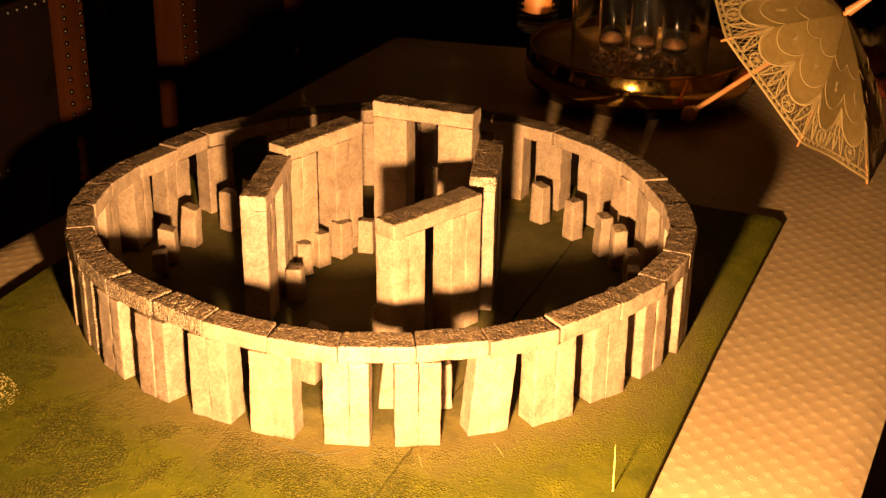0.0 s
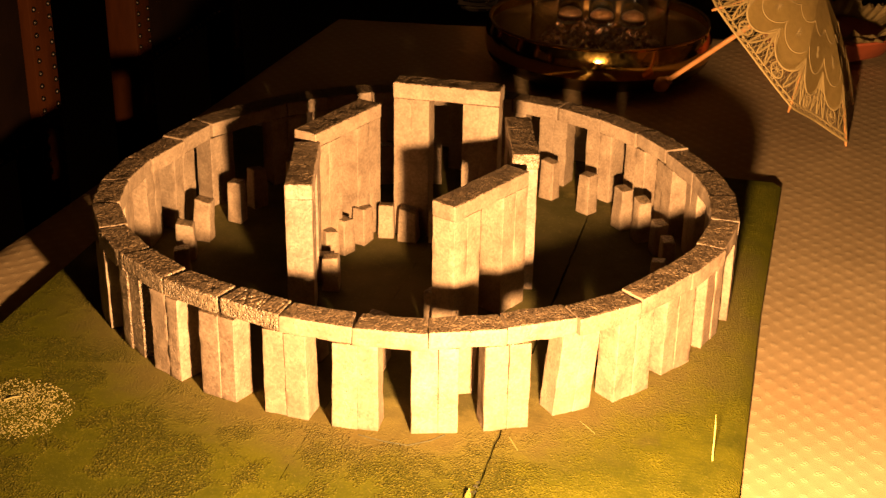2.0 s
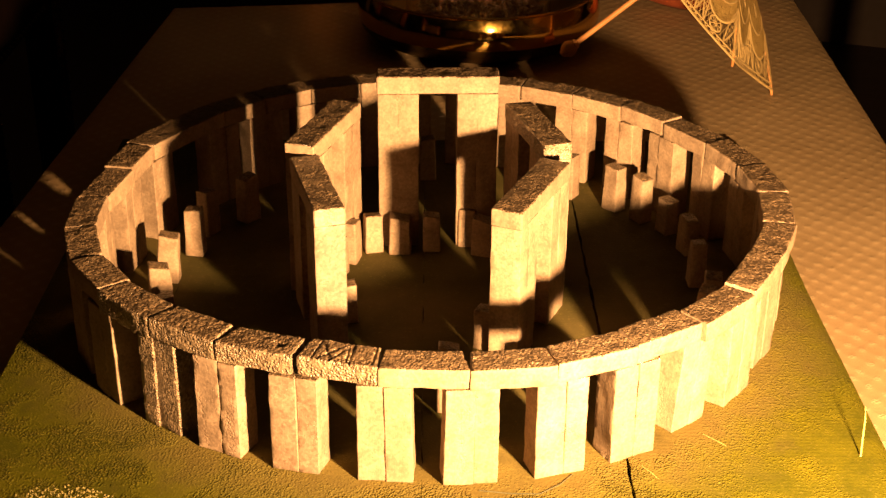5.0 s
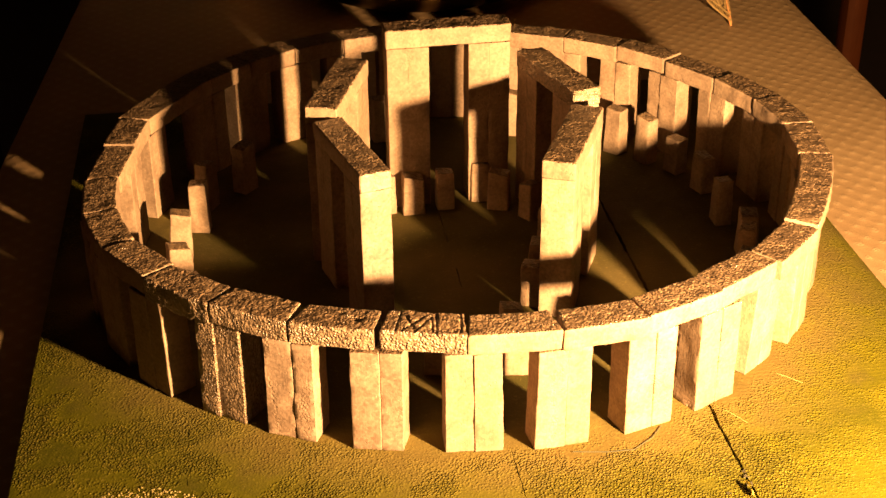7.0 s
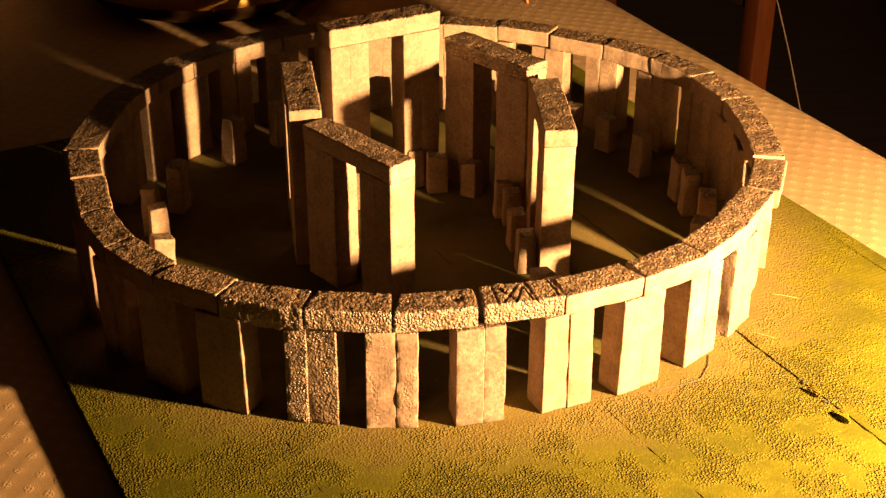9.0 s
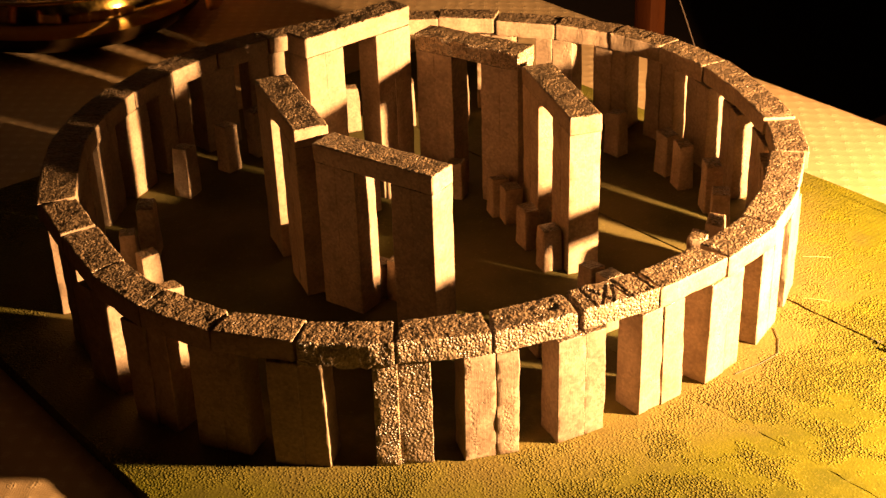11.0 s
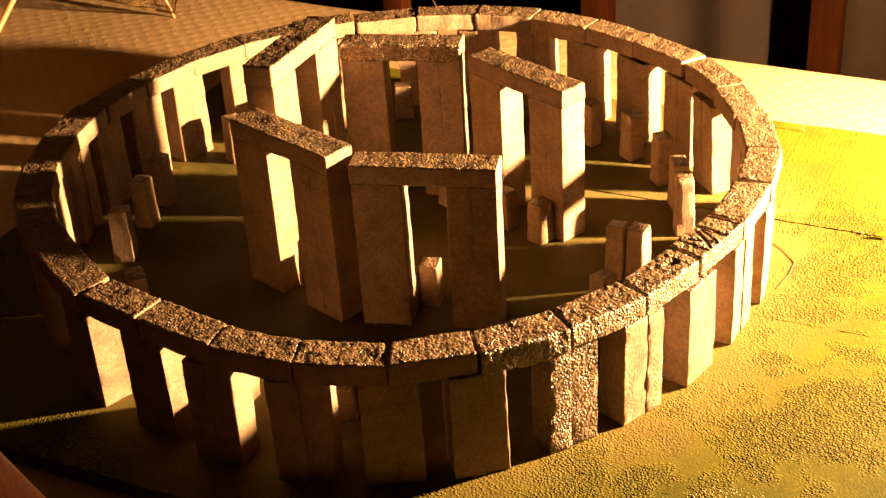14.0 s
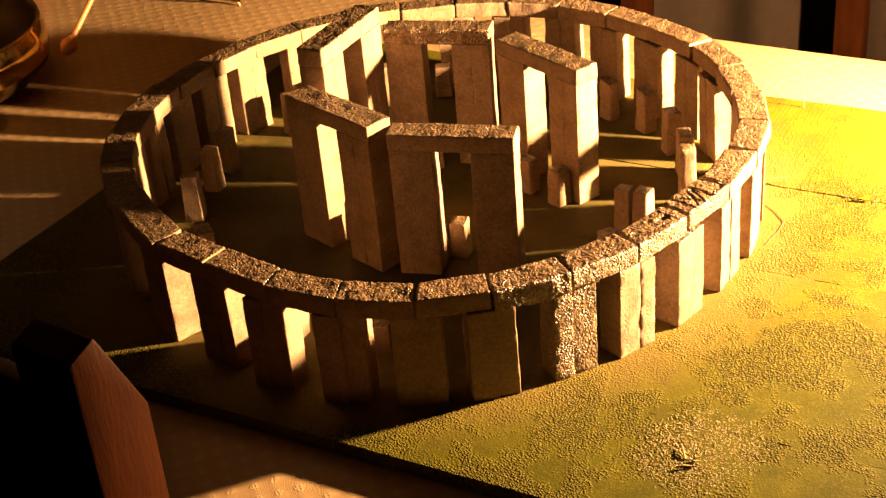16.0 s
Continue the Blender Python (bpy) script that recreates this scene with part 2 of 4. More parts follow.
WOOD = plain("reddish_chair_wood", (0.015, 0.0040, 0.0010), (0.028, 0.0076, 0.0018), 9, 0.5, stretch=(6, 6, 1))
WOOD.node_tree.nodes["Principled BSDF"].inputs["Specular IOR Level"].default_value = 0.02
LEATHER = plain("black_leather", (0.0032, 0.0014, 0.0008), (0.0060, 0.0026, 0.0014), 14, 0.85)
LEATHER.node_tree.nodes["Principled BSDF"].inputs["Specular IOR Level"].default_value = 0.02
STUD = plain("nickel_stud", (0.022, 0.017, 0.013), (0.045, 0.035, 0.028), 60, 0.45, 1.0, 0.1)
BRASS = plain("tarnished_brass", (0.58, 0.34, 0.07), (0.72, 0.45, 0.11), 12, 0.11, 1.0, 0.04, 0.0003)
BRASS_DARK = plain("darker_rough_brass", (0.05, 0.027, 0.009), (0.10, 0.055, 0.018), 20, 0.5, 1.0, 0.1, 0.0005)
CURTAIN = plain("brown_curtain_cloth", (0.040, 0.024, 0.0135), (0.058, 0.035, 0.020), 7, 0.9, strength=0.2)
FLOOR = plain("dark_floor_boards", (0.012, 0.007, 0.004), (0.024, 0.013, 0.007), 5, 0.5, stretch=(1, 8, 1))
WALL = plain("dark_papered_wall", (0.030, 0.018, 0.011), (0.045, 0.028, 0.017), 4, 0.9)
CEILING = plain("unseen_ceiling_plaster", (0.085, 0.060, 0.035), (0.115, 0.082, 0.050), 3, 0.9)
TABLEWOOD = plain("dark_table_wood", (0.06, 0.03, 0.015), (0.12, 0.06, 0.03), 6, 0.4, stretch=(8, 1, 1))
NET = plain("thin_cream_net", (0.33, 0.215, 0.062), (0.43, 0.285, 0.086), 120, 0.9, strength=0.4, dist=0.0005)
LACE = plain("cream_lace", (0.25, 0.165, 0.052), (0.34, 0.228, 0.076), 120, 0.8, strength=0.4, dist=0.0005)
NET.node_tree.nodes["Principled BSDF"].inputs["Specular IOR Level"].default_value = 0.1
STICK = plain("varnished_beech", (0.42, 0.17, 0.05), (0.58, 0.27, 0.09), 20, 0.35, stretch=(1, 1, 6))
PEBBLE = plain("brown_petals", (0.045, 0.017, 0.005), (0.17, 0.075, 0.024), 70, 0.55)
TERRA = plain("terracotta", (0.20, 0.038, 0.012), (0.29, 0.062, 0.020), 30, 0.5)
FLOCK = plain("tan_flock", (0.15, 0.120, 0.030), (0.30, 0.235, 0.070), 160, 0.6)
STRAW = plain("dry_straw", (0.45, 0.36, 0.08), (0.65, 0.52, 0.14), 60, 0.7)
SEAM = plain("dark_seam_foam", (0.03, 0.03, 0.012), (0.07, 0.06, 0.02), 90, 0.9)
MOSS = plain("olive_flock", (0.016, 0.013, 0.003), (0.055, 0.045, 0.008), 160, 0.9, strength=0.8, dist=0.002)
LEAF = plain("dry_yellow_leaf", (0.30, 0.25, 0.05), (0.46, 0.40, 0.10), 90, 0.6)
AMBER = plain("amber_wax", (0.40, 0.15, 0.035), (0.52, 0.21, 0.055), 40, 0.45)
WAX = plain("amber_brown_wax", (0.030, 0.013, 0.004), (0.060, 0.028, 0.009), 40, 0.35)


def glass_material():
    m, nt, b = material("clear_glass", 0.03)
    b.inputs["Base Color"].default_value = (0.95, 0.93, 0.88, 1)
    b.inputs["Transmission Weight"].default_value = 1.0
    b.inputs["IOR"].default_value = 1.45
    return m


GLASS = glass_material()


# ---- mesh helpers ----
def link(name, bm, mats, parent=None, label="", smooth_angle=38):
    me = bpy.data.meshes.new(name)
    bm.to_mesh(me)
    bm.free()
    for m in mats if isinstance(mats, (list, tuple)) else [mats]:
        me.materials.append(m)
    if smooth_angle:
        me.polygons.foreach_set("use_smooth", [True] * len(me.polygons))
        me.set_sharp_from_angle(angle=radians(smooth_angle))
    ob = new(name, me)
    ob.parent = parent
    if label:
        tagged(ob, label)
    return ob


def part(name, bm, mats, parent, label="", smooth_angle=38):
    return link(name, bm, mats, parent, label, smooth_angle)


def base(name, x=0.0, y=0.0, z=0.0, turn=0.0):
    ob = new(name)
    ob.empty_display_size = 0.02
    ob.matrix_basis = pose(x, y, z, 0, 0, turn)
    return ob


def add_box(bm, lo, hi, bevel=0.0, seg=2):
    made = bmesh.ops.create_cube(bm, size=1.0)["verts"]
    for v in made:
        v.co = Vector([lo[i] + (v.co[i] + 0.5) * (hi[i] - lo[i]) for i in range(3)])
    if bevel:
        edges = list({e for v in made for e in v.link_edges})
        bmesh.ops.bevel(bm, geom=edges, offset=bevel, segments=seg, profile=0.5, affect="EDGES")
    return bm


def box(lo, hi, bevel=0.0, seg=2):
    return add_box(bmesh.new(), lo, hi, bevel, seg)


def block(sx, sy, sz, step=0.006, bevel=0.0012):
    """A block on z = 0 with a grid on its faces and bevelled edges."""
    bm = bmesh.new()
    nx, ny, nz = (max(2, round(s / step)) for s in (sx, sy, sz))
    def line(s, n):
        inner = [bevel + (s - 2 * bevel) * i / n for i in range(n + 1)]
        return [-s / 2] + [v - s / 2 for v in inner] + [s / 2]
    xs, ys, zs = line(sx, nx), line(sy, ny), line(sz, nz)
    verts = {}
    def vert(i, j, k):
        key = (i, j, k)
        if key not in verts:
            p = Vector((xs[i], ys[j], zs[k]))
            ends = [i in (0, len(xs) - 1), j in (0, len(ys) - 1), k in (0, len(zs) - 1)]
            if sum(ends) > 1:
                pull = bevel * (0.45 if sum(ends) == 2 else 0.55)
                for a, on in enumerate(ends):
                    if on:
                        p[a] -= math.copysign(pull, p[a])
            verts[key] = bm.verts.new(p)
        return verts[key]
    I, J, K = len(xs) - 1, len(ys) - 1, len(zs) - 1
    for i in range(I):
        for j in range(J):
            bm.faces.new([vert(i, j, K), vert(i + 1, j, K), vert(i + 1, j + 1, K), vert(i, j + 1, K)])
            bm.faces.new([vert(i, j, 0), vert(i, j + 1, 0), vert(i + 1, j + 1, 0), vert(i + 1, j, 0)])
    for i in range(I):
        for k in range(K):
            bm.faces.new([vert(i, 0, k), vert(i + 1, 0, k), vert(i + 1, 0, k + 1), vert(i, 0, k + 1)])
            bm.faces.new([vert(i, J, k), vert(i, J, k + 1), vert(i + 1, J, k + 1), vert(i + 1, J, k)])
    for j in range(J):
        for k in range(K):
            bm.faces.new([vert(0, j, k), vert(0, j, k + 1), vert(0, j + 1, k + 1), vert(0, j + 1, k)])
            bm.faces.new([vert(I, j, k), vert(I, j + 1, k), vert(I, j + 1, k + 1), vert(I, j, k + 1)])
    for v in bm.verts:
        v.co.z += sz / 2
    return bm


def weather(bm, seed, coarse=0.0006, fine=0.00025, top=0.0):
    """Uneven faces; a top that is a little more broken."""
    off = Vector((seed * 1.37, seed * 2.11, seed * 0.73))
    bm.normal_update()
    for v in bm.verts:
        p = v.co
        d = coarse * noise.noise(p * 70 + off) + fine * noise.noise(p * 330 + off)
        if top and v.normal.z > 0.3:
            d += top * (0.7 * noise.noise(p * 230 + off * 1.3) + 0.6 * noise.noise(p * 480 + off * 0.7) - 0.25)
        v.co = p + v.normal * d
    return bm


def merge(bm, other, m=None):
    me = bpy.data.meshes.new("scratch")
    if m is not None:
        bmesh.ops.transform(other, matrix=m, verts=other.verts)
    other.to_mesh(me)
    other.free()
    bm.from_mesh(me)
    bpy.data.meshes.remove(me)
    return bm


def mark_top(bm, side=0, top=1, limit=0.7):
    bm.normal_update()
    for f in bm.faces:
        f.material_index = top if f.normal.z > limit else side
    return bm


def lathe(profile, n=48):
    """A turned shape from (radius, height) pairs."""
    bm = bmesh.new()
    rings = []
    for r, z in profile:
        if r < 1e-6:
            rings.append([bm.verts.new((0, 0, z))])
        else:
            rings.append([bm.verts.new((r * math.cos(2 * math.pi * i / n), r * math.sin(2 * math.pi * i / n), z)) for i in range(n)])
    for a, b in zip(rings, rings[1:]):
        for i in range(n):
            j = (i + 1) % n
            if len(a) == 1 and len(b) == 1:
                continue
            if len(a) == 1:
                bm.faces.new([a[0], b[j], b[i]])
            elif len(b) == 1:
                bm.faces.new([a[i], a[j], b[0]])
            else:
                bm.faces.new([a[i], a[j], b[j], b[i]])
    bmesh.ops.recalc_face_normals(bm, faces=bm.faces)
    return bm


def rod(points, radii, n=10):
    """A round rod along points."""
    bm = bmesh.new()
    pts = [Vector(p) for p in points]
    if isinstance(radii, (int, float)):
        radii = [radii] * len(pts)
    rings = []
    for i, p in enumerate(pts):
        d = (pts[min(i + 1, len(pts) - 1)] - pts[max(i - 1, 0)]).normalized()
        q = d.to_track_quat("Z", "Y")
        rings.append([bm.verts.new(p + q @ Vector((radii[i] * math.cos(2 * math.pi * k / n), radii[i] * math.sin(2 * math.pi * k / n), 0))) for k in range(n)])
    for a, b in zip(rings, rings[1:]):
        for k in range(n):
            bm.faces.new([a[k], a[(k + 1) % n], b[(k + 1) % n], b[k]])
    bm.faces.new(list(reversed(rings[0])))
    bm.faces.new(rings[-1])
    return bm


# The board and the table lie turned by 19 degrees: n runs across the table, m along it.
TURN = 19.0
NX, NY = math.cos(radians(TURN)), math.sin(radians(TURN))


def nm(n, m, z=0.0):
    return Vector((n * NX - m * NY, n * NY + m * NX, z))


# ---- room ----
TABLE_Z = -0.012
FLOOR_Z = TABLE_Z - 0.75


def room():
    f = box((-3.2, -3.2, -0.05), (3.2, 3.2, 0.0))
    ob = link("floor", f, FLOOR, smooth_angle=0)
    ob.location.z = FLOOR_Z
    tagged(ob, "dark brown boarded floor in deep shade", "floor", kind="structure")
    # unseen ceiling, added; its tone sets how much lamp light bounces back
    c = link("ceiling", box((-3.2, -3.2, 0.0), (3.2, 3.2, 0.1)), CEILING, smooth_angle=0)
    c.location.z = FLOOR_Z + 2.5
    tagged(c, "plain unseen plaster ceiling that bounces lamp light", "ceiling", kind="structure")
    for name, lo, hi in (("wall_north", (-3.2, 3.2, 0), (3.2, 3.3, 2.5)), ("wall_south", (-3.2, -3.3, 0), (3.2, -3.2, 2.5)),
                         ("wall_east", (3.2, -3.3, 0), (3.3, 3.3, 2.5)), ("wall_west", (-3.3, -3.3, 0), (-3.2, 3.3, 2.5))):
        w = link(name, box(lo, hi), WALL, smooth_angle=0)
        w.location.z = FLOOR_Z
        tagged(w, "plain dark wall lost in shadow", "wall", kind="structure")


room()

# ---- table and cloth ----
CLOTH_CORNERS = [(-0.635, 0.70), (0.187, 1.109), (0.836, -1.058), (-0.09, -1.36)]


def table():
    root = base("dining_table", *nm(0.06, -0.1, FLOOR_Z), TURN)
    tagged(root, "dark wooden dining table under a woven cloth", "table")
    inv = root.matrix_basis.inverted()
    c = sum((Vector((*p, 0)) for p in CLOTH_CORNERS), Vector()) / 4
    inset = [inv @ (c + (Vector((*p, 0)) - c) * 0.985) for p in CLOTH_CORNERS]
    bm = bmesh.new()
    zt = TABLE_Z - 0.004 - FLOOR_Z
    lo = [bm.verts.new((p.x, p.y, zt - 0.03)) for p in inset]
    hi = [bm.verts.new((p.x, p.y, zt)) for p in inset]
    bm.faces.new(hi)
    bm.faces.new(list(reversed(lo)))
    for i in range(4):
        j = (i + 1) % 4
        bm.faces.new([lo[i], lo[j], hi[j], hi[i]])
    bmesh.ops.recalc_face_normals(bm, faces=bm.faces)
    bmesh.ops.bevel(bm, geom=list(bm.edges), offset=0.003, segments=2, profile=0.5, affect="EDGES")
    part("tabletop", bm, TABLEWOOD, root)
    mid = sum(inset, Vector()) / 4
    for p in inset:
        q = mid + (p - mid) * 0.86
        part("leg", box((q.x - 0.035, q.y - 0.035, 0), (q.x + 0.035, q.y + 0.035, zt - 0.03), 0.006), TABLEWOOD, root)


def tablecloth():
    a, b, c, d = (Vector((*p, 0)) for p in reversed(CLOTH_CORNERS))
    bm = bmesh.new()
    N, M = 70, 140
    top = {}
    rnd = noise.noise
    for i in range(N + 1):
        for j in range(M + 1):
            u, w = i / N, j / M
            p = (a * (1 - u) + b * u) * (1 - w) + (d * (1 - u) + c * u) * w
            edge = min(u, 1 - u, w * 2, (1 - w) * 2)
            z = 0.0008 * rnd(p * 9) + 0.0004 * rnd(p * 31)
            if edge < 0.012:
                z -= 0.004
            top[i, j] = bm.verts.new((p.x, p.y, z))
    for i in range(N):
        for j in range(M):
            bm.faces.new([top[i, j], top[i + 1, j], top[i + 1, j + 1], top[i, j + 1]])
    # the hanging edge
    rim = [top[i, 0] for i in range(N)] + [top[N, j] for j in range(M)] + [top[i, M] for i in range(N, 0, -1)] + [top[0, j] for j in range(M, 0, -1)]
    mid = (a + b + c + d) / 4
    rings = [rim]
    for depth, out in ((0.03, 0.004), (0.10, 0.006), (0.20, 0.010)):
        ring = []
        for k, v in enumerate(rim):
            o = (v.co - mid)
            o.z = 0
            fold = 0.012 * math.sin(k * 0.35) * depth / 0.2
            ring.append(bm.verts.new(v.co + o.normalized() * (out + fold) + Vector((0, 0, -depth))))
        rings.append(ring)
    for r0, r1 in zip(rings, rings[1:]):
        for k in range(len(rim)):
            l = (k + 1) % len(rim)
            bm.faces.new([r0[k], r0[l], r1[l], r1[k]])
    bmesh.ops.recalc_face_normals(bm, faces=bm.faces)
    ob = link("tablecloth", bm, CLOTH, smooth_angle=60)
    ob.location.z = TABLE_Z - 0.001
    tagged(ob, "beige basket-weave tablecloth spread over the table", "tablecloth")


table()
tablecloth()

# ---- base board of the model ----
BOARD_N, BOARD_M = (-0.34, 0.34), (-0.56, 0.335)
SEAMS = (-0.34, -0.225, -0.008, 0.14, 0.34)


def base_board():
    root = base("model_base_board", 0, 0, TABLE_Z)
    tagged(root, "green flocked base board of joined planks on the tablecloth", "base board")
    for k, (n0, n1) in enumerate(zip(SEAMS, SEAMS[1:])):
        bm = bmesh.new()
        g0, g1 = {3: 0.0010, 2: 0.0002}.get(k, 0.00002), {2: 0.0010, 1: 0.0002}.get(k, 0.00002)
        cells_n, cells_m = max(6, round((n1 - n0) / 0.008)), 112
        top = {}
        for i in range(cells_n + 1):
            for j in range(cells_m + 1):
                m = BOARD_M[0] + (BOARD_M[1] - BOARD_M[0]) * j / cells_m
                n_end = n1 - g1 if k < 3 else 0.3325 + 0.02 * max(0.0, m)
                n = n0 + g0 + (n_end - n0 - g0) * i / cells_n
                jag = (0.0013 * noise.noise(Vector((k * 9.1, m * 90, 0))) + 0.0007 * noise.noise(Vector((k * 5.3, m * 330, 0)))) if i in (0, cells_n) and 0 < k + (i > 0) < 4 else 0.0
                p = nm(n + jag, m)
                z = 0.0006 * noise.noise(p * 11) + 0.0003 * noise.noise(p * 90)
                if i in (0, cells_n) or j in (0, cells_m):
                    z -= 0.0009 if k in (2, 3) and i == (cells_n if k == 2 else 0) else 0.0002
                if k == 3 and i == cells_n:
                    p, z = nm(n + 0.0015, m), z - 0.0050  # worn eastern edge
                top[i, j] = bm.verts.new((p.x, p.y, -TABLE_Z + z))
        for i in range(cells_n):
            for j in range(cells_m):
                bm.faces.new([top[i, j], top[i + 1, j], top[i + 1, j + 1], top[i, j + 1]])
        rim = [top[i, 0] for i in range(cells_n)] + [top[cells_n, j] for j in range(cells_m)] + \
              [top[i, cells_m] for i in range(cells_n, 0, -1)] + [top[0, j] for j in range(cells_m, 0, -1)]
        low = [bm.verts.new((v.co.x, v.co.y, 0)) for v in rim]
        for q in range(len(rim)):
            r = (q + 1) % len(rim)
            bm.faces.new([rim[q], low[q], low[r], rim[r]])
        bm.faces.new(low)
        bmesh.ops.recalc_face_normals(bm, faces=bm.faces)
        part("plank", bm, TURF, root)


base_board()

# ---- stone ring ----
TOP = 0.0940
LINTEL = 0.0155
# angle in degrees and outer radius in metres of the thirty joints, anticlockwise
JOINTS = [(-180.0, 0.296), (-169.3, 0.294), (-157.2, 0.302), (-146.0, 0.309), (-135.0, 0.312), (-124.6, 0.309), (-113.1, 0.304),
          (-101.6, 0.300), (-90.0, 0.294), (-78.4, 0.295), (-66.2, 0.296), (-54.5, 0.300), (-42.5, 0.300), (-31.0, 0.302),
          (-19.0, 0.303), (-5.5, 0.301), (6.3, 0.305), (18.2, 0.306), (29.6, 0.303), (41.5, 0.299), (53.9, 0.294), (65.6, 0.294),
          (77.5, 0.294), (89.5, 0.294), (101.5, 0.294), (113.3, 0.294), (125.0, 0.293), (136.3, 0.293), (147.3, 0.293), (158.2, 0.293)]
ROUGH_UPRIGHTS = {6}
BEADED_UPRIGHTS = {7, 8}
LEANING = {13: 5.0}
# uprights that stand off their joint: degrees along the ring, metres outward
OFF_JOINT = {0: (-3.35, -0.001), 2: (-1.0, 0.0), 4: (-0.2, 0.0), 24: (0.8, 0.0)}
# uprights along the front: angle, radius of the outer face, turn off the tangent, width
FRONT = {5: (-124.9, 0.3095, 2.0, 0.0365), 6: (-112.7, 0.3018, 4.0, 0.0365), 7: (-102.1, 0.2995, 5.5, 0.0355), 8: (-90.2, 0.2970, 3.0, 0.0350),
         9: (-77.6, 0.2945, 3.5, 0.0385), 10: (-65.9, 0.2965, 0.0, 0.0378), 11: (-53.4, 0.2975, -0.5, 0.0370), 12: (-42.1, 0.2988, -2.0, 0.0368),
         13: (-30.2, 0.2915, 0.0, 0.0354), 14: (-18.6, 0.2960, 0.0, 0.0400), 15: (-5.8, 0.2950, -8.0, 0.0380), 16: (6.6, 0.2985, -5.0, 0.0360), 23: (91.0, 0.2925, 0.0, 0.0345)}
# lintels that lie higher or lower than their neighbours, and further out
WIDE = {25, 26, 27, 28, 29}
RAISED = {26: 0.0008, 27: 0.0012, 28: 0.0010, 29: 0.0014, 0: 0.0016, 4: 0.0008, 6: 0.0006, 9: -0.0004, 14: 0.0010, 17: 0.0008, 19: -0.0006, 20: 0.0012}
SHIFTED = {1: -0.0015, 5: 0.0012, 8: -0.0012, 10: 0.0012, 12: -0.0018, 13: 0.0015, 16: -0.0012, 20: 0.0012, 23: -0.0012}
# wedge-shaped gaps before a lintel: metres at the outer and at the inner edge
WEDGES = {0: (0.0012, 0.0020), 6: (0.0003, 0.0022), 7: (0.0008, 0.0030), 8: (0.0020, 0.0026), 9: (0.0004, 0.0020), 10: (0.0003, 0.0030), 5: (0.0012, 0.0004),
          12: (0.0004, 0.0012), 4: (0.0004, 0.0024), 14: (0.0016, 0.0018), 20: (0.0012, 0.0014)}


def standing_stone(k):
    a, ro = JOINTS[k]
    rnd = random.Random(100 + k)
    w, d, h = 0.0360 + rnd.uniform(-0.002, 0.002), 0.0230, TOP - LINTEL
    r, turn = ro - 0.00175, rnd.uniform(-2.5, 2.5)
    if k in FRONT:
        a, r, turn, w = FRONT[k]
    along, outward = OFF_JOINT.get(k, (0.0, 0.0))
    a, r = a + along, r + outward
    bm = bmesh.new()
    split = rnd.uniform(-0.003, 0.003)
    for s, (x0, x1) in enumerate(((-w / 2, split), (split, w / 2))):
        piece = block(x1 - x0 + 0.0002, d + rnd.uniform(-0.001, 0.001), h - rnd.uniform(0, 0.0003), 0.0035, 0.0006)
        weather(piece, 10 * k + s, 0.0007, 0.0002)
        merge(bm, piece, pose((x0 + x1) / 2, rnd.uniform(-0.0007, 0.0007), 0, 0, rnd.uniform(-0.5, 0.5)))
    flare = rnd.uniform(-0.02, 0.05)
    lean = LEANING.get(k, rnd.uniform(-0.7, 0.7))
    for v in bm.verts:
        v.co.x *= 1 + flare * (0.5 - v.co.z / h)
        v.co.x += math.tan(radians(lean)) * v.co.z
    mark_top(bm)
    side = ROUGH if k in ROUGH_UPRIGHTS else BEADED if k in BEADED_UPRIGHTS else STONE
    ob = link("standing_stone", bm, [side, PITTED])
    r -= d / 2
    ob.matrix_basis = pose(r * math.cos(radians(a)), r * math.sin(radians(a)), 0, 0, 0, a + 90 + turn)
    look_of = "pitted dark grey" if k in ROUGH_UPRIGHTS else "half-pitted beige" if k in BEADED_UPRIGHTS else "smooth beige-grey"
    tagged(ob, f"{look_of} cast standing stone of the model ring", "standing stone", "stones of the outer ring")


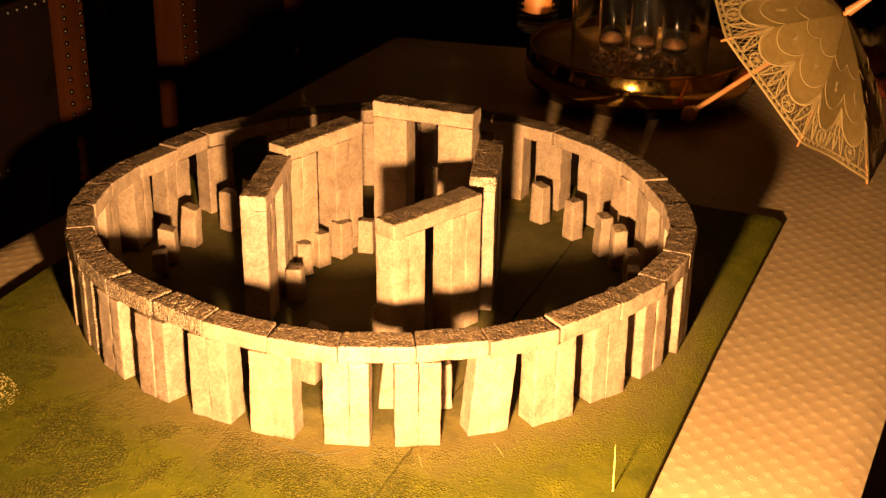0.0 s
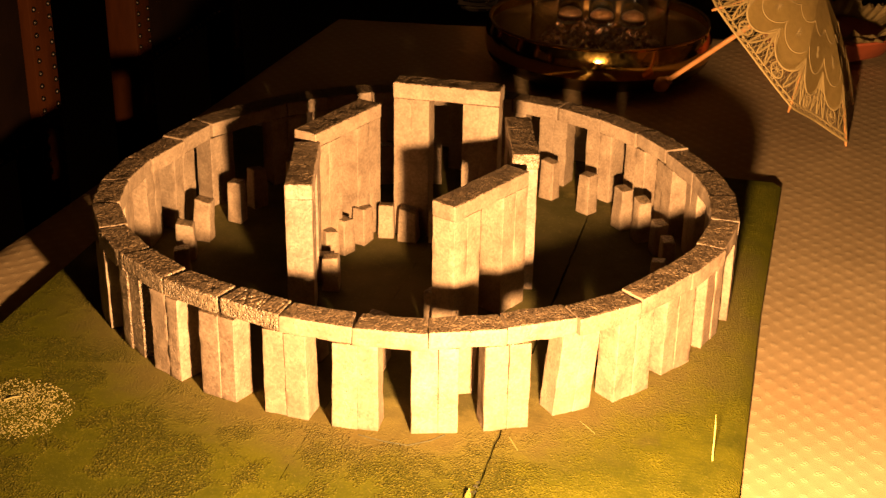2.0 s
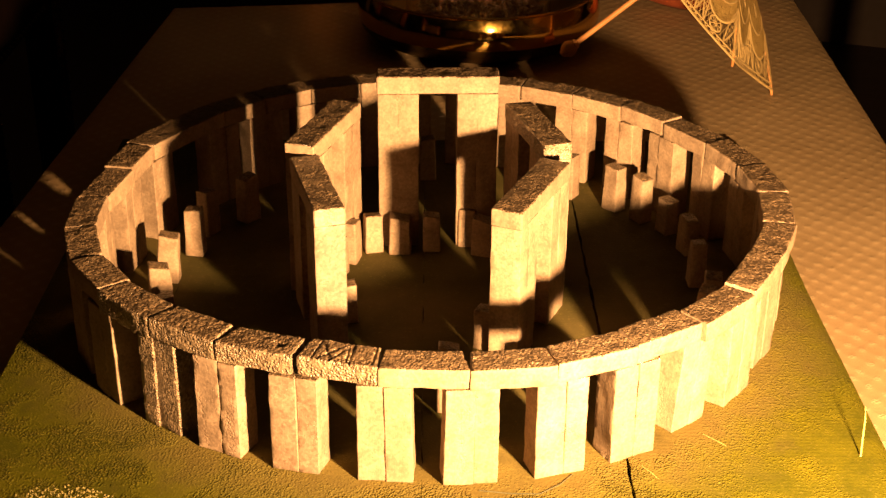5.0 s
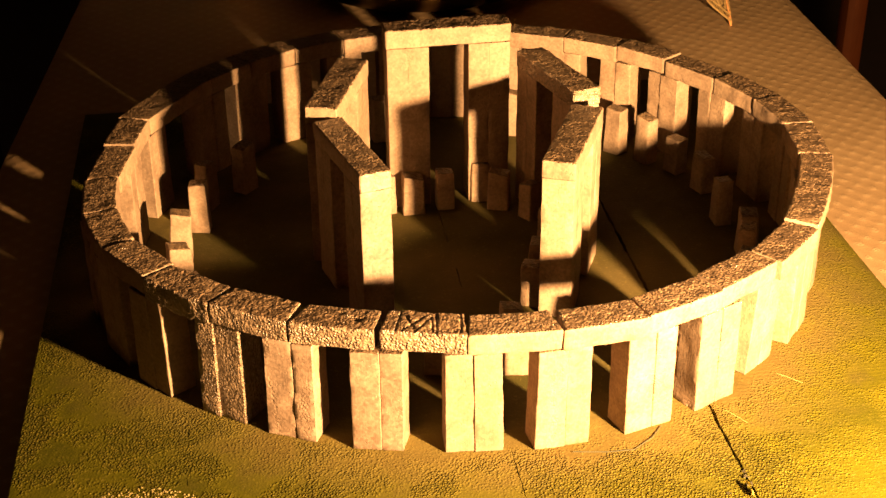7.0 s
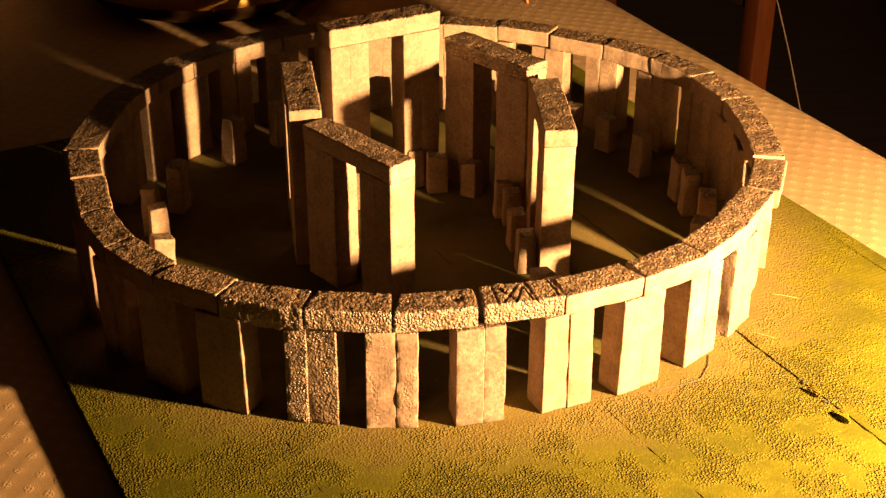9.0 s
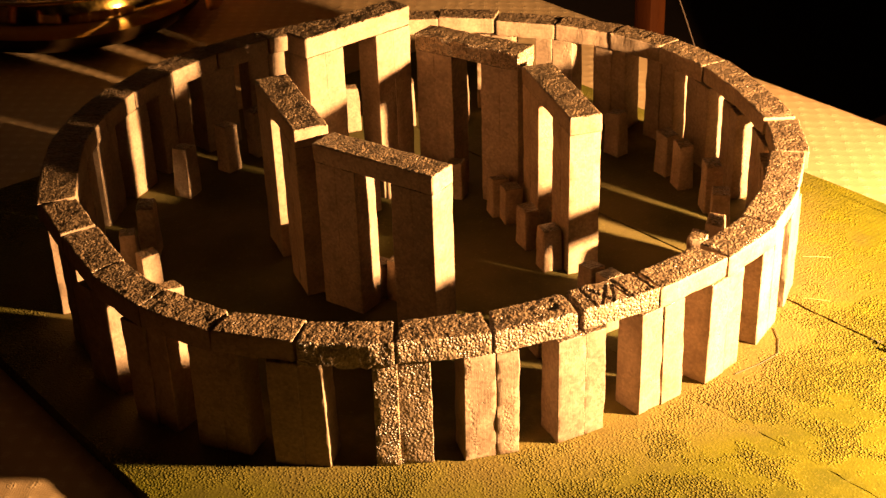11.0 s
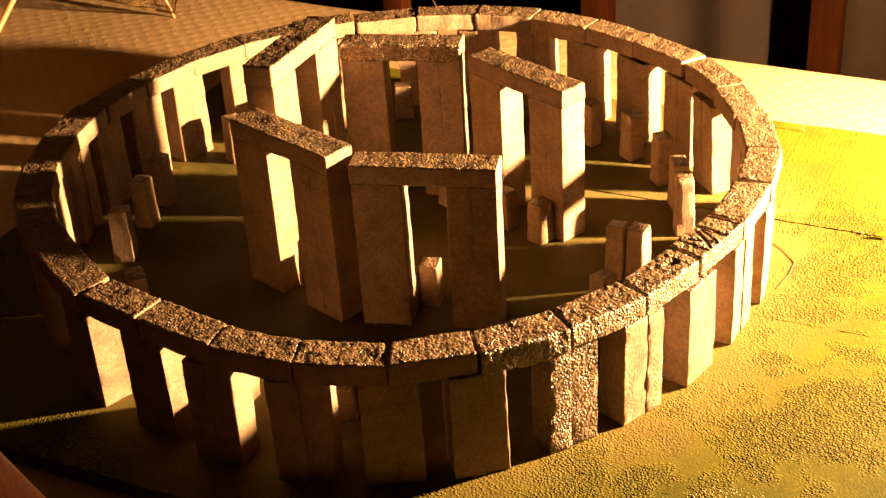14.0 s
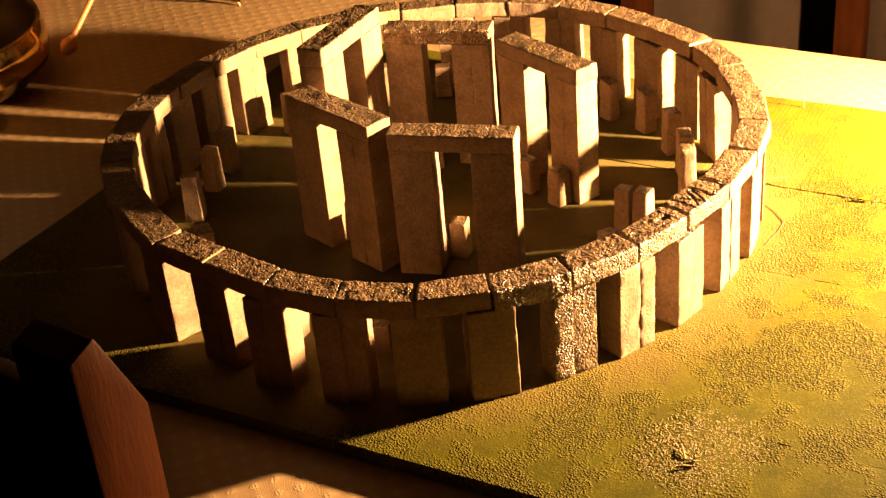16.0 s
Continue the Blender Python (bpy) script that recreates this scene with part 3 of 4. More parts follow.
def lintel_stone(k):
    (a0, r0), (a1, r1) = JOINTS[k], JOINTS[(k + 1) % 30]
    if a1 < a0:
        a1 += 360
    rnd = random.Random(300 + k)
    depth = 0.0265 + (0.003 if k in WIDE else 0.0)
    thin = rnd.choice((0.0003, 0.0003, 0.0006))
    before, after = WEDGES.get(k, (thin, thin)), WEDGES.get((k + 1) % 30, (thin, thin))
    out = SHIFTED.get(k, rnd.uniform(-0.0006, 0.0006)) + (0.003 if k in WIDE else 0.0)
    L = radians(a1 - a0)
    n_len = 54
    t = LINTEL + rnd.uniform(-0.0004, 0.0010)
    b = 0.0009
    sect = []
    nd, nh = 22, 10
    for i in range(nd + 1):
        sect.append((i / nd, 1.0))
    for i in range(1, nh):
        sect.append((1.0, 1 - i / nh))
    for i in range(nd, -1, -1):
        sect.append((i / nd, 0.0))
    for i in range(1, nh):
        sect.append((0.0, i / nh))
    bm = bmesh.new()
    rings = []
    for s in range(n_len + 1):
        f = s / n_len
        chord = math.cos(L / 2) / math.cos(L * (f - 0.5))
        ro = (r0 + (r1 - r0) * f) * (0.65 * chord + 0.35) + out
        end = min(s, n_len - s)
        shrink = b * 0.6 if end == 0 else 0.0
        ring = []
        for u, w in sect:
            corner = u in (0.0, 1.0) and w in (0.0, 1.0)
            rr = ro - depth * u
            g0, g1 = (q[0] * (1 - u) + q[1] * u for q in (before, after))
            ang = radians(a0) + (g0 + (L * 0.28 - g0 - g1) * f) / 0.28
            z = TOP - t + t * w
            c = (b * 0.45 if corner else 0.0) + shrink
            if u in (0.0, 1.0):
                rr += -c if u == 0.0 else c
            if w in (0.0, 1.0):
                z += -c if w == 1.0 else c * 0.5
            ring.append(bm.verts.new((rr * math.cos(ang), rr * math.sin(ang), z)))
        rings.append(ring)
    for p, q in zip(rings, rings[1:]):
        for i in range(len(sect)):
            j = (i + 1) % len(sect)
            bm.faces.new([p[i], p[j], q[j], q[i]])
    bm.faces.new(rings[0])
    bm.faces.new(rings[-1])
    bmesh.ops.recalc_face_normals(bm, faces=bm.faces)
    rough = k in (5, 6, 7, 8)
    weather(bm, 500 + k, 0.0008, 0.0004 if rough else 0.00015, 0.0006)
    strokes = {8: [((0.20, 0.0), (0.20, 1.0)), ((0.93, 0.0), (0.93, 1.0)), ((0.66, 0.0), (0.64, 1.0)), ((0.27, 0.15), (0.50, 0.85)),
                   ((0.27, 0.85), (0.42, 0.15)), ((0.42, 0.15), (0.58, 0.85)), ((0.58, 0.85), (0.62, 0.15))],
               7: [((0.64, 0.45), (0.78, 0.60)), ((0.66, 0.60), (0.76, 0.45))], 9: [((0.06, 0.75), (0.13, 0.70))]}.get(k, [])
    for v in bm.verts if strokes else ():
        if v.co.z < TOP - 0.004:
            continue
        f = ((math.atan2(v.co.y, v.co.x) - radians(a0)) / L)
        u = (r0 + (r1 - r0) * f - math.hypot(v.co.x, v.co.y)) / depth
        for (f0, u0), (f1, u1) in strokes:
            ax, ay, bx, by = f0 * 0.06, u0 * 0.0255, f1 * 0.06, u1 * 0.0255
            px, py = f * 0.06, u * 0.0255
            q = max(0.0, min(1.0, ((px - ax) * (bx - ax) + (py - ay) * (by - ay)) / ((bx - ax) ** 2 + (by - ay) ** 2)))
            gap_to = math.hypot(px - ax - q * (bx - ax), py - ay - q * (by - ay))
            wide = 0.0030 if k == 7 else 0.0013
            v.co.z -= 0.0012 * max(0.0, 1 - gap_to / wide)
    if k == 5:
        for v in bm.verts:
            if v.co.z < TOP - t + 0.006 and math.hypot(v.co.x, v.co.y) > 0.290:
                v.co.z -= 0.0035 * (0.7 + noise.noise(v.co * 160))
    mid = Vector((0.28 * math.cos(radians((a0 + a1) / 2)), 0.28 * math.sin(radians((a0 + a1) / 2)), TOP - t))
    for v in bm.verts:
        v.co -= mid
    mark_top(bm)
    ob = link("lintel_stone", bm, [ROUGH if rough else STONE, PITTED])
    ob.location = mid + Vector((0, 0, RAISED.get(k, rnd.uniform(-0.0002, 0.0004))))
    tagged(ob, ("rough pitted" if rough else "beige-grey") + " lintel stone lying across two uprights", "lintel stone", "lintels of the outer ring")


for k in range(30):
    standing_stone(k)
for k in range(30):
    lintel_stone(k)


# ---- trilithons ----
def trilithon(x, y, turn, length, width, top, thick, pillar, seed, side=STONE, cap=STONE):
    rnd = random.Random(seed)
    root = base("trilithon", x, y, 0, turn)
    tagged(root, "beige-grey cast trilithon of two pillars and a capstone", "trilithon", "trilithons of the horseshoe")
    h = top - thick
    for s in (-1, 1):
        bm = bmesh.new()
        for q in range(2):
            piece = block(pillar / 2 + 0.0004, width - 0.001 + rnd.uniform(-0.0005, 0.0005), h, 0.006, 0.0004)
            weather(piece, seed * 7 + s * 3 + q, 0.0006, 0.0001)
            merge(bm, piece, pose((q - 0.5) * pillar / 2, 0, 0))
        bmesh.ops.transform(bm, matrix=pose(s * (length - pillar) / 2 - s * 0.001, 0, 0), verts=bm.verts)
        mark_top(bm)
        part("pillar", bm, [side, PITTED], root)
    bm = block(length, width, thick, 0.0013, 0.0010)
    weather(bm, seed * 11, 0.0007, 0.0001, 0.00045)
    for v in bm.verts:
        v.co.z += h
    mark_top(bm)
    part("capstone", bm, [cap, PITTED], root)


trilithon(-0.1015, 0.003, 90.5, 0.109, 0.0270, 0.1405, 0.015, 0.040, 1)
trilithon(-0.0641, -0.1008, 124.0, 0.107, 0.0250, 0.1335, 0.015, 0.036, 2, BEADED, BEADED)
trilithon(0.1005, -0.0510, 84.6, 0.110, 0.0262, 0.1345, 0.015, 0.037, 3)
trilithon(0.0740, 0.0630, -55.0, 0.103, 0.0252, 0.1410, 0.015, 0.036, 4, BEADED, ROUGH)
trilithon(-0.0255, 0.0860, 21.0, 0.109, 0.0255, 0.1670, 0.0165, 0.036, 5)

# ---- bluestones: x, y, height, turn, lean ----
BLUESTONES = [(-0.226, -0.014, 0.046, 10, 0), (-0.224, -0.070, 0.046, 20, 4), (-0.208, -0.112, 0.039, 35, 0), (-0.189, -0.139, 0.027, 40, 0),
              (-0.212, 0.068, 0.046, 70, 0), (-0.234, 0.028, 0.045, 80, 0), (-0.161, 0.164, 0.046, 45, 2), (-0.115, 0.198, 0.045, 30, 0),
              (-0.081, 0.220, 0.045, 20, 0), (0.014, 0.235, 0.045, -5, 0), (0.067, 0.224, 0.045, -15, 0), (0.117, 0.210, 0.046, -30, 0),
              (0.147, 0.194, 0.046, -38, 0), (0.176, 0.176, 0.035, -45, 0), (0.202, 0.140, 0.036, -55, 0), (0.220, 0.080, 0.042, -70, 0), (0.242, 0.025, 0.040, -80, 0),
              (0.241, -0.004, 0.042, 85, 0), (0.241, -0.052, 0.044, 75, 0), (0.219, -0.102, 0.045, 60, 0), (0.192, -0.139, 0.043, 50, 0),
              (0.158, -0.169, 0.050, 45, 5), (0.077, -0.184, 0.046, 15, 0), (0.071, -0.168, 0.046, 20, 0), (0.021, -0.194, 0.034, 5, 0)]
HORSESHOE = [(-0.085, -0.037, 0.036, 70, 0), (-0.087, -0.010, 0.038, 85, 0), (-0.086, 0.021, 0.040, 95, 0), (-0.075, 0.048, 0.036, 120, 0),
             (-0.050, 0.052, 0.036, 20, 0), (-0.024, 0.066, 0.036, 20, 0), (0.004, 0.088, 0.038, 15, 0), (0.024, 0.074, 0.036, 0, 0),
             (0.054, 0.060, 0.034, -40, 0), (0.075, 0.016, 0.034, 85, 0), (0.080, 0.000, 0.032, 85, 0), (0.075, -0.046, 0.035, 90, 0),
             (0.075, -0.086, 0.036, 88, 0), (-0.048, -0.082, 0.035, 30, 0), (-0.061, -0.072, 0.030, 40, 0)]


def bluestone(x, y, h, turn, lean, group, seed):
    rnd = random.Random(seed)
    w, d = rnd.uniform(0.0155, 0.0195), rnd.uniform(0.0135, 0.0165)
    bm = block(w, d, h, 0.005, 0.0010)
    sl = rnd.uniform(-0.25, 0.25)
    for v in bm.verts:
        f = v.co.z / h
        v.co.x *= 1.05 - 0.12 * f
        v.co.y *= 1.05 - 0.12 * f
        v.co.z += sl * v.co.x * f
        v.co.x += math.tan(radians(lean)) * v.co.z
    weather(bm, seed, 0.0008, 0.0001, 0.0003)
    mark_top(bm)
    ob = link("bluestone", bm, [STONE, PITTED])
    ob.matrix_basis = pose(x, y, -0.0003, 0, 0, turn)
    tagged(ob, "short beige-grey upright stone standing on the green board", "small stone", group)


for k, row in enumerate(BLUESTONES):
    bluestone(*row, "small stones of the inner circle", 700 + k)
for k, row in enumerate(HORSESHOE):
    bluestone(*row, "small stones of the inner horseshoe", 760 + k)


# ---- chairs ----
def chair(n, m0, m1, side, top=0.262, skew=0.0, foot=-0.005, post_size=0.022):
    """A high-backed chair; side is +1 where it stands east of the table."""
    root = base("dining_chair", *nm(n, (m0 + m1) / 2, FLOOR_Z), TURN + skew)
    tagged(root, "reddish wooden dining chair with studded dark leather back", "chair", "chairs along the table")
    half = (m1 - m0) / 2
    H = top - FLOOR_Z
    out = side
    for s in (-1, 1):
        p = post_size
        outline = [(out * (p + 0.030), 0.0), (out * 0.010, 0.0), (-out * p, 0.45), (-out * p, H - 2.6 * p), (out * 0.003, H), (out * p, H - 0.006), (out * p, 0.45)]
        bm = bmesh.new()
        ends = [[bm.verts.new((x, s * half + y, z)) for x, z in outline] for y in (-p, p)]
        bm.faces.new(ends[0])
        bm.faces.new(ends[1])
        for i in range(len(outline)):
            j = (i + 1) % len(outline)
            bm.faces.new([ends[0][i], ends[0][j], ends[1][j], ends[1][i]])
        bmesh.ops.recalc_face_normals(bm, faces=bm.faces)
        bmesh.ops.bevel(bm, geom=list(bm.edges), offset=0.002, segments=2, profile=0.5, affect="EDGES")
        bm.normal_update()
        for f in bm.faces:
            c = f.calc_center_median()
            f.material_index = 1 if c.z > 0.46 and (f.normal.x * out > 0.4) else 0
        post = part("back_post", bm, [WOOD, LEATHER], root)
        if side > 0:
            continue
        studs = bmesh.new()
        for col in (-0.016, 0.016):
            for i in range(24):
                z = H - 0.07 - i * 0.0155
                ball = bmesh.new()
                bmesh.ops.create_uvsphere(ball, u_segments=8, v_segments=5, radius=0.0034)
                merge(studs, ball, pose(-out * 0.0225, s * half + col * 0.9, z))
        tagged(part("stud_trim", studs, STUD, post, "two columns of nickel upholstery studs"), kind="stuff")
    zb0, zb1 = foot - FLOOR_Z, top - 0.05 - FLOOR_Z
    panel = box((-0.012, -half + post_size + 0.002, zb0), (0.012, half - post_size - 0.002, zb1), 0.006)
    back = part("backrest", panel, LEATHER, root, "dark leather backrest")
    studs = bmesh.new()
    for i in range(18):
        y = -half + 0.035 + i * (2 * half - 0.07) / 17
        for z in (zb0 + 0.010, zb1 - 0.010):
            ball = bmesh.new()
            bmesh.ops.create_uvsphere(ball, u_segments=8, v_segments=5, radius=0.0042)
            merge(studs, ball, pose(-out * 0.0125, y, z))
    tagged(part("stud_trim", studs, STUD, back, "rows of nickel upholstery studs"), kind="stuff")
    deep = -out * 0.40
    lo, hi = sorted((-out * 0.02, deep))
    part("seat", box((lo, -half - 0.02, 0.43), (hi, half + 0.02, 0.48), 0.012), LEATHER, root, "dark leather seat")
    for s in (-1, 1):
        part("leg", box((deep - 0.02, s * half - 0.02, 0), (deep + 0.02, s * half + 0.02, 0.43), 0.003), WOOD, root)
        a, b = sorted((-out * 0.025, deep))
        part("stretcher", box((a, s * half - 0.01, 0.17), (b, s * half + 0.01, 0.20), 0.003), WOOD, root)
    part("front_rail", box((deep - 0.012, -half, 0.38), (deep + 0.012, half, 0.43), 0.003), WOOD, root)
    return root


chair(-0.5565, -0.109, 0.221, -1, 0.251, skew=-5.0)
chair(-0.552, 0.497, 0.825, -1)
chair(1.10, -0.133, 0.222, 1, foot=-0.152)
east_chair = chair(0.645, 0.335, 0.680, 1, post_size=0.014)
inv = east_chair.matrix_basis.inverted()
part("loose_strap", rod([inv @ nm(0.668, 0.338, 0.020), inv @ nm(0.670, 0.300, -0.050), inv @ nm(0.668, 0.263, -0.117), inv @ nm(0.655, 0.240, -0.200)], 0.0008, 6), CURTAIN, east_chair, "thin tan strap hanging loose")


# ---- curtain behind the east chairs ----
def curtain(m0, m1, seed):
    bm = bmesh.new()
    cols, rows = int((m1 - m0) * 150), 10
    grid = {}
    for i in range(cols + 1):
        for j in range(rows + 1):
            m = m0 + (m1 - m0) * i / cols
            z = 2.42 * j / rows
            fold = 0.012 * math.sin(m * 24 + seed + 1.1 * math.sin(m * 9)) + 0.003 * math.sin(m * 61 + 2 * seed)
            p = nm(1.19 + fold * (1.1 - 0.3 * j / rows), m)
            grid[i, j] = bm.verts.new((p.x, p.y, z))
    for i in range(cols):
        for j in range(rows):
            bm.faces.new([grid[i, j], grid[i + 1, j], grid[i + 1, j + 1], grid[i, j + 1]])
    bmesh.ops.solidify(bm, geom=list(bm.faces), thickness=0.002)
    ob = link("curtain", bm, CURTAIN, smooth_angle=60)
    ob.location.z = FLOOR_Z + 0.002
    tagged(ob, "brownish folded curtain hanging to the floor in shade", "curtain", "curtains")


curtain(-1.00, 0.27, 4.0)


# ---- brass bowl with its glasses ----
BOWL = (-0.183, 0.722)


def brass_bowl():
    prof = [(0.0, 0.004), (0.095, 0.004), (0.130, 0.012), (0.152, 0.028), (0.158, 0.042), (0.1575, 0.055), (0.154, 0.066), (0.153, 0.0695),
            (0.1545, 0.0720), (0.1575, 0.0725), (0.1585, 0.0705), (0.1568, 0.068), (0.1598, 0.060), (0.1620, 0.050), (0.1629, 0.040),
            (0.1618, 0.030), (0.1575, 0.020), (0.147, 0.010), (0.126, 0.002), (0.0, 0.0)]
    bm = lathe(prof, 72)
    # inner faces and everything below 0.034 take the darker, rougher brass
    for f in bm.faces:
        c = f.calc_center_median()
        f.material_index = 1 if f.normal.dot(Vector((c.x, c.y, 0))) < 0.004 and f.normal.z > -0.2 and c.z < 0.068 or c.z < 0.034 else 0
    ob = link("brass_bowl", bm, [BRASS, BRASS_DARK])
    ob.location = (*BOWL, TABLE_Z)
    tagged(ob, "shallow polished brass bowl standing on the tablecloth", "bowl")


def pebbles():
    rnd = random.Random(5)
    bm = bmesh.new()
    for i in range(620):
        r, a = 0.086 * math.sqrt(rnd.random()), rnd.uniform(0, 2 * math.pi)
        wide, long, curl = rnd.uniform(0.003, 0.007), rnd.uniform(0.008, 0.018), rnd.uniform(0.8, 3.2)
        one = bmesh.new()
        rows = []
        for k in range(6):
            q = curl * (k / 5 - 0.5)
            rad = long / curl
            w = wide * (0.35 + 0.65 * math.sin(math.pi * (k + 0.6) / 6.2))
            rows.append([one.verts.new((rad * math.sin(q), u * w, rad * (1 - math.cos(q)) + 0.0012 * abs(u))) for u in (-0.5, 0.0, 0.5)])
        for p, q in zip(rows, rows[1:]):
            for u in range(2):
                one.faces.new([p[u], p[u + 1], q[u + 1], q[u]])
        bmesh.ops.solidify(one, geom=list(one.faces), thickness=0.0006)
        z = 0.012 + rnd.uniform(0.0, 0.046) * (1 - 0.4 * r / 0.086)
        merge(bm, one, pose(r * math.cos(a), r * math.sin(a), z, rnd.uniform(0, 360), rnd.uniform(-50, 50), rnd.uniform(0, 360)))
    ob = link("potpourri", bm, PEBBLE, smooth_angle=50)
    ob.location = (*BOWL, TABLE_Z + 0.004)
    tagged(ob, "crumpled brown dried potpourri heaped in the brass bowl", "potpourri", kind="stuff")


def tumbler(x, y, z, r, h, fill, name="glass_tumbler"):
    root = base(name, x, y, z)
    tagged(root, "small clear glass tumbler with brownish wax inside", "glass", "glasses in the bowl")
    part("glass_body", lathe([(0.0, 0.0), (r * 0.9, 0.0), (r, 0.004), (r * 1.04, h), (r * 0.96, h), (r * 0.90, 0.010), (0.0, 0.009)], 32), GLASS, root).visible_shadow = False
    part("wax", lathe([(0.0, 0.0095), (r * 0.80, 0.0105), (r * 0.86, fill * 0.62), (r * 0.72, fill * 0.86), (r * 0.40, fill), (0.0, fill + 0.002)], 28), WAX, root, "brownish wax fill")


def glass_cylinder():
    r, h = 0.098, 0.26
    root = base("glass_cylinder", *BOWL, TABLE_Z + 0.006)
    tagged(root, "tall clear glass cylinder standing in the brass bowl", "glass cylinder")
    part("glass_wall", lathe([(0.0, 0.0), (r, 0.0), (r, h), (r - 0.003, h), (r - 0.003, 0.004), (0.0, 0.004)], 56), GLASS, root).visible_shadow = False
    part("rim", lathe([(r - 0.0035, h), (r + 0.0005, h), (r + 0.0005, h + 0.003), (r - 0.0015, h + 0.004), (r - 0.0035, h + 0.003), (r - 0.0035, h)], 56), GLASS, root, "rounded glass rim").visible_shadow = False


brass_bowl()
pebbles()
for dx, dy in ((-0.045, -0.005), (-0.002, 0.012), (0.040, 0.030)):
    tumbler(BOWL[0] + dx, BOWL[1] + dy, TABLE_Z + 0.060, 0.0195, 0.075, 0.022)
glass_cylinder()


def candle_glass(x, y):
    root = base("candle_glass", x, y, TABLE_Z + 0.0005)
    tagged(root, "cut glass candle holder with an amber candle", "candle holder")
    prof = [(0.0, 0.0), (0.030, 0.0), (0.036, 0.006), (0.031, 0.014)]
    prof += [(0.0335 + 0.0022 * (i % 2), 0.016 + 0.005 * i) for i in range(9)]
    prof += [(0.036, 0.064), (0.033, 0.064), (0.030, 0.018), (0.0, 0.016)]
    part("glass_body", lathe(prof, 40), GLASS, root).visible_shadow = False
    part("candle", lathe([(0.0, 0.030), (0.026, 0.030), (0.0265, 0.100), (0.025, 0.102), (0.0, 0.100)], 32), AMBER, root, "amber wax candle")


candle_glass(-0.486, 0.880)


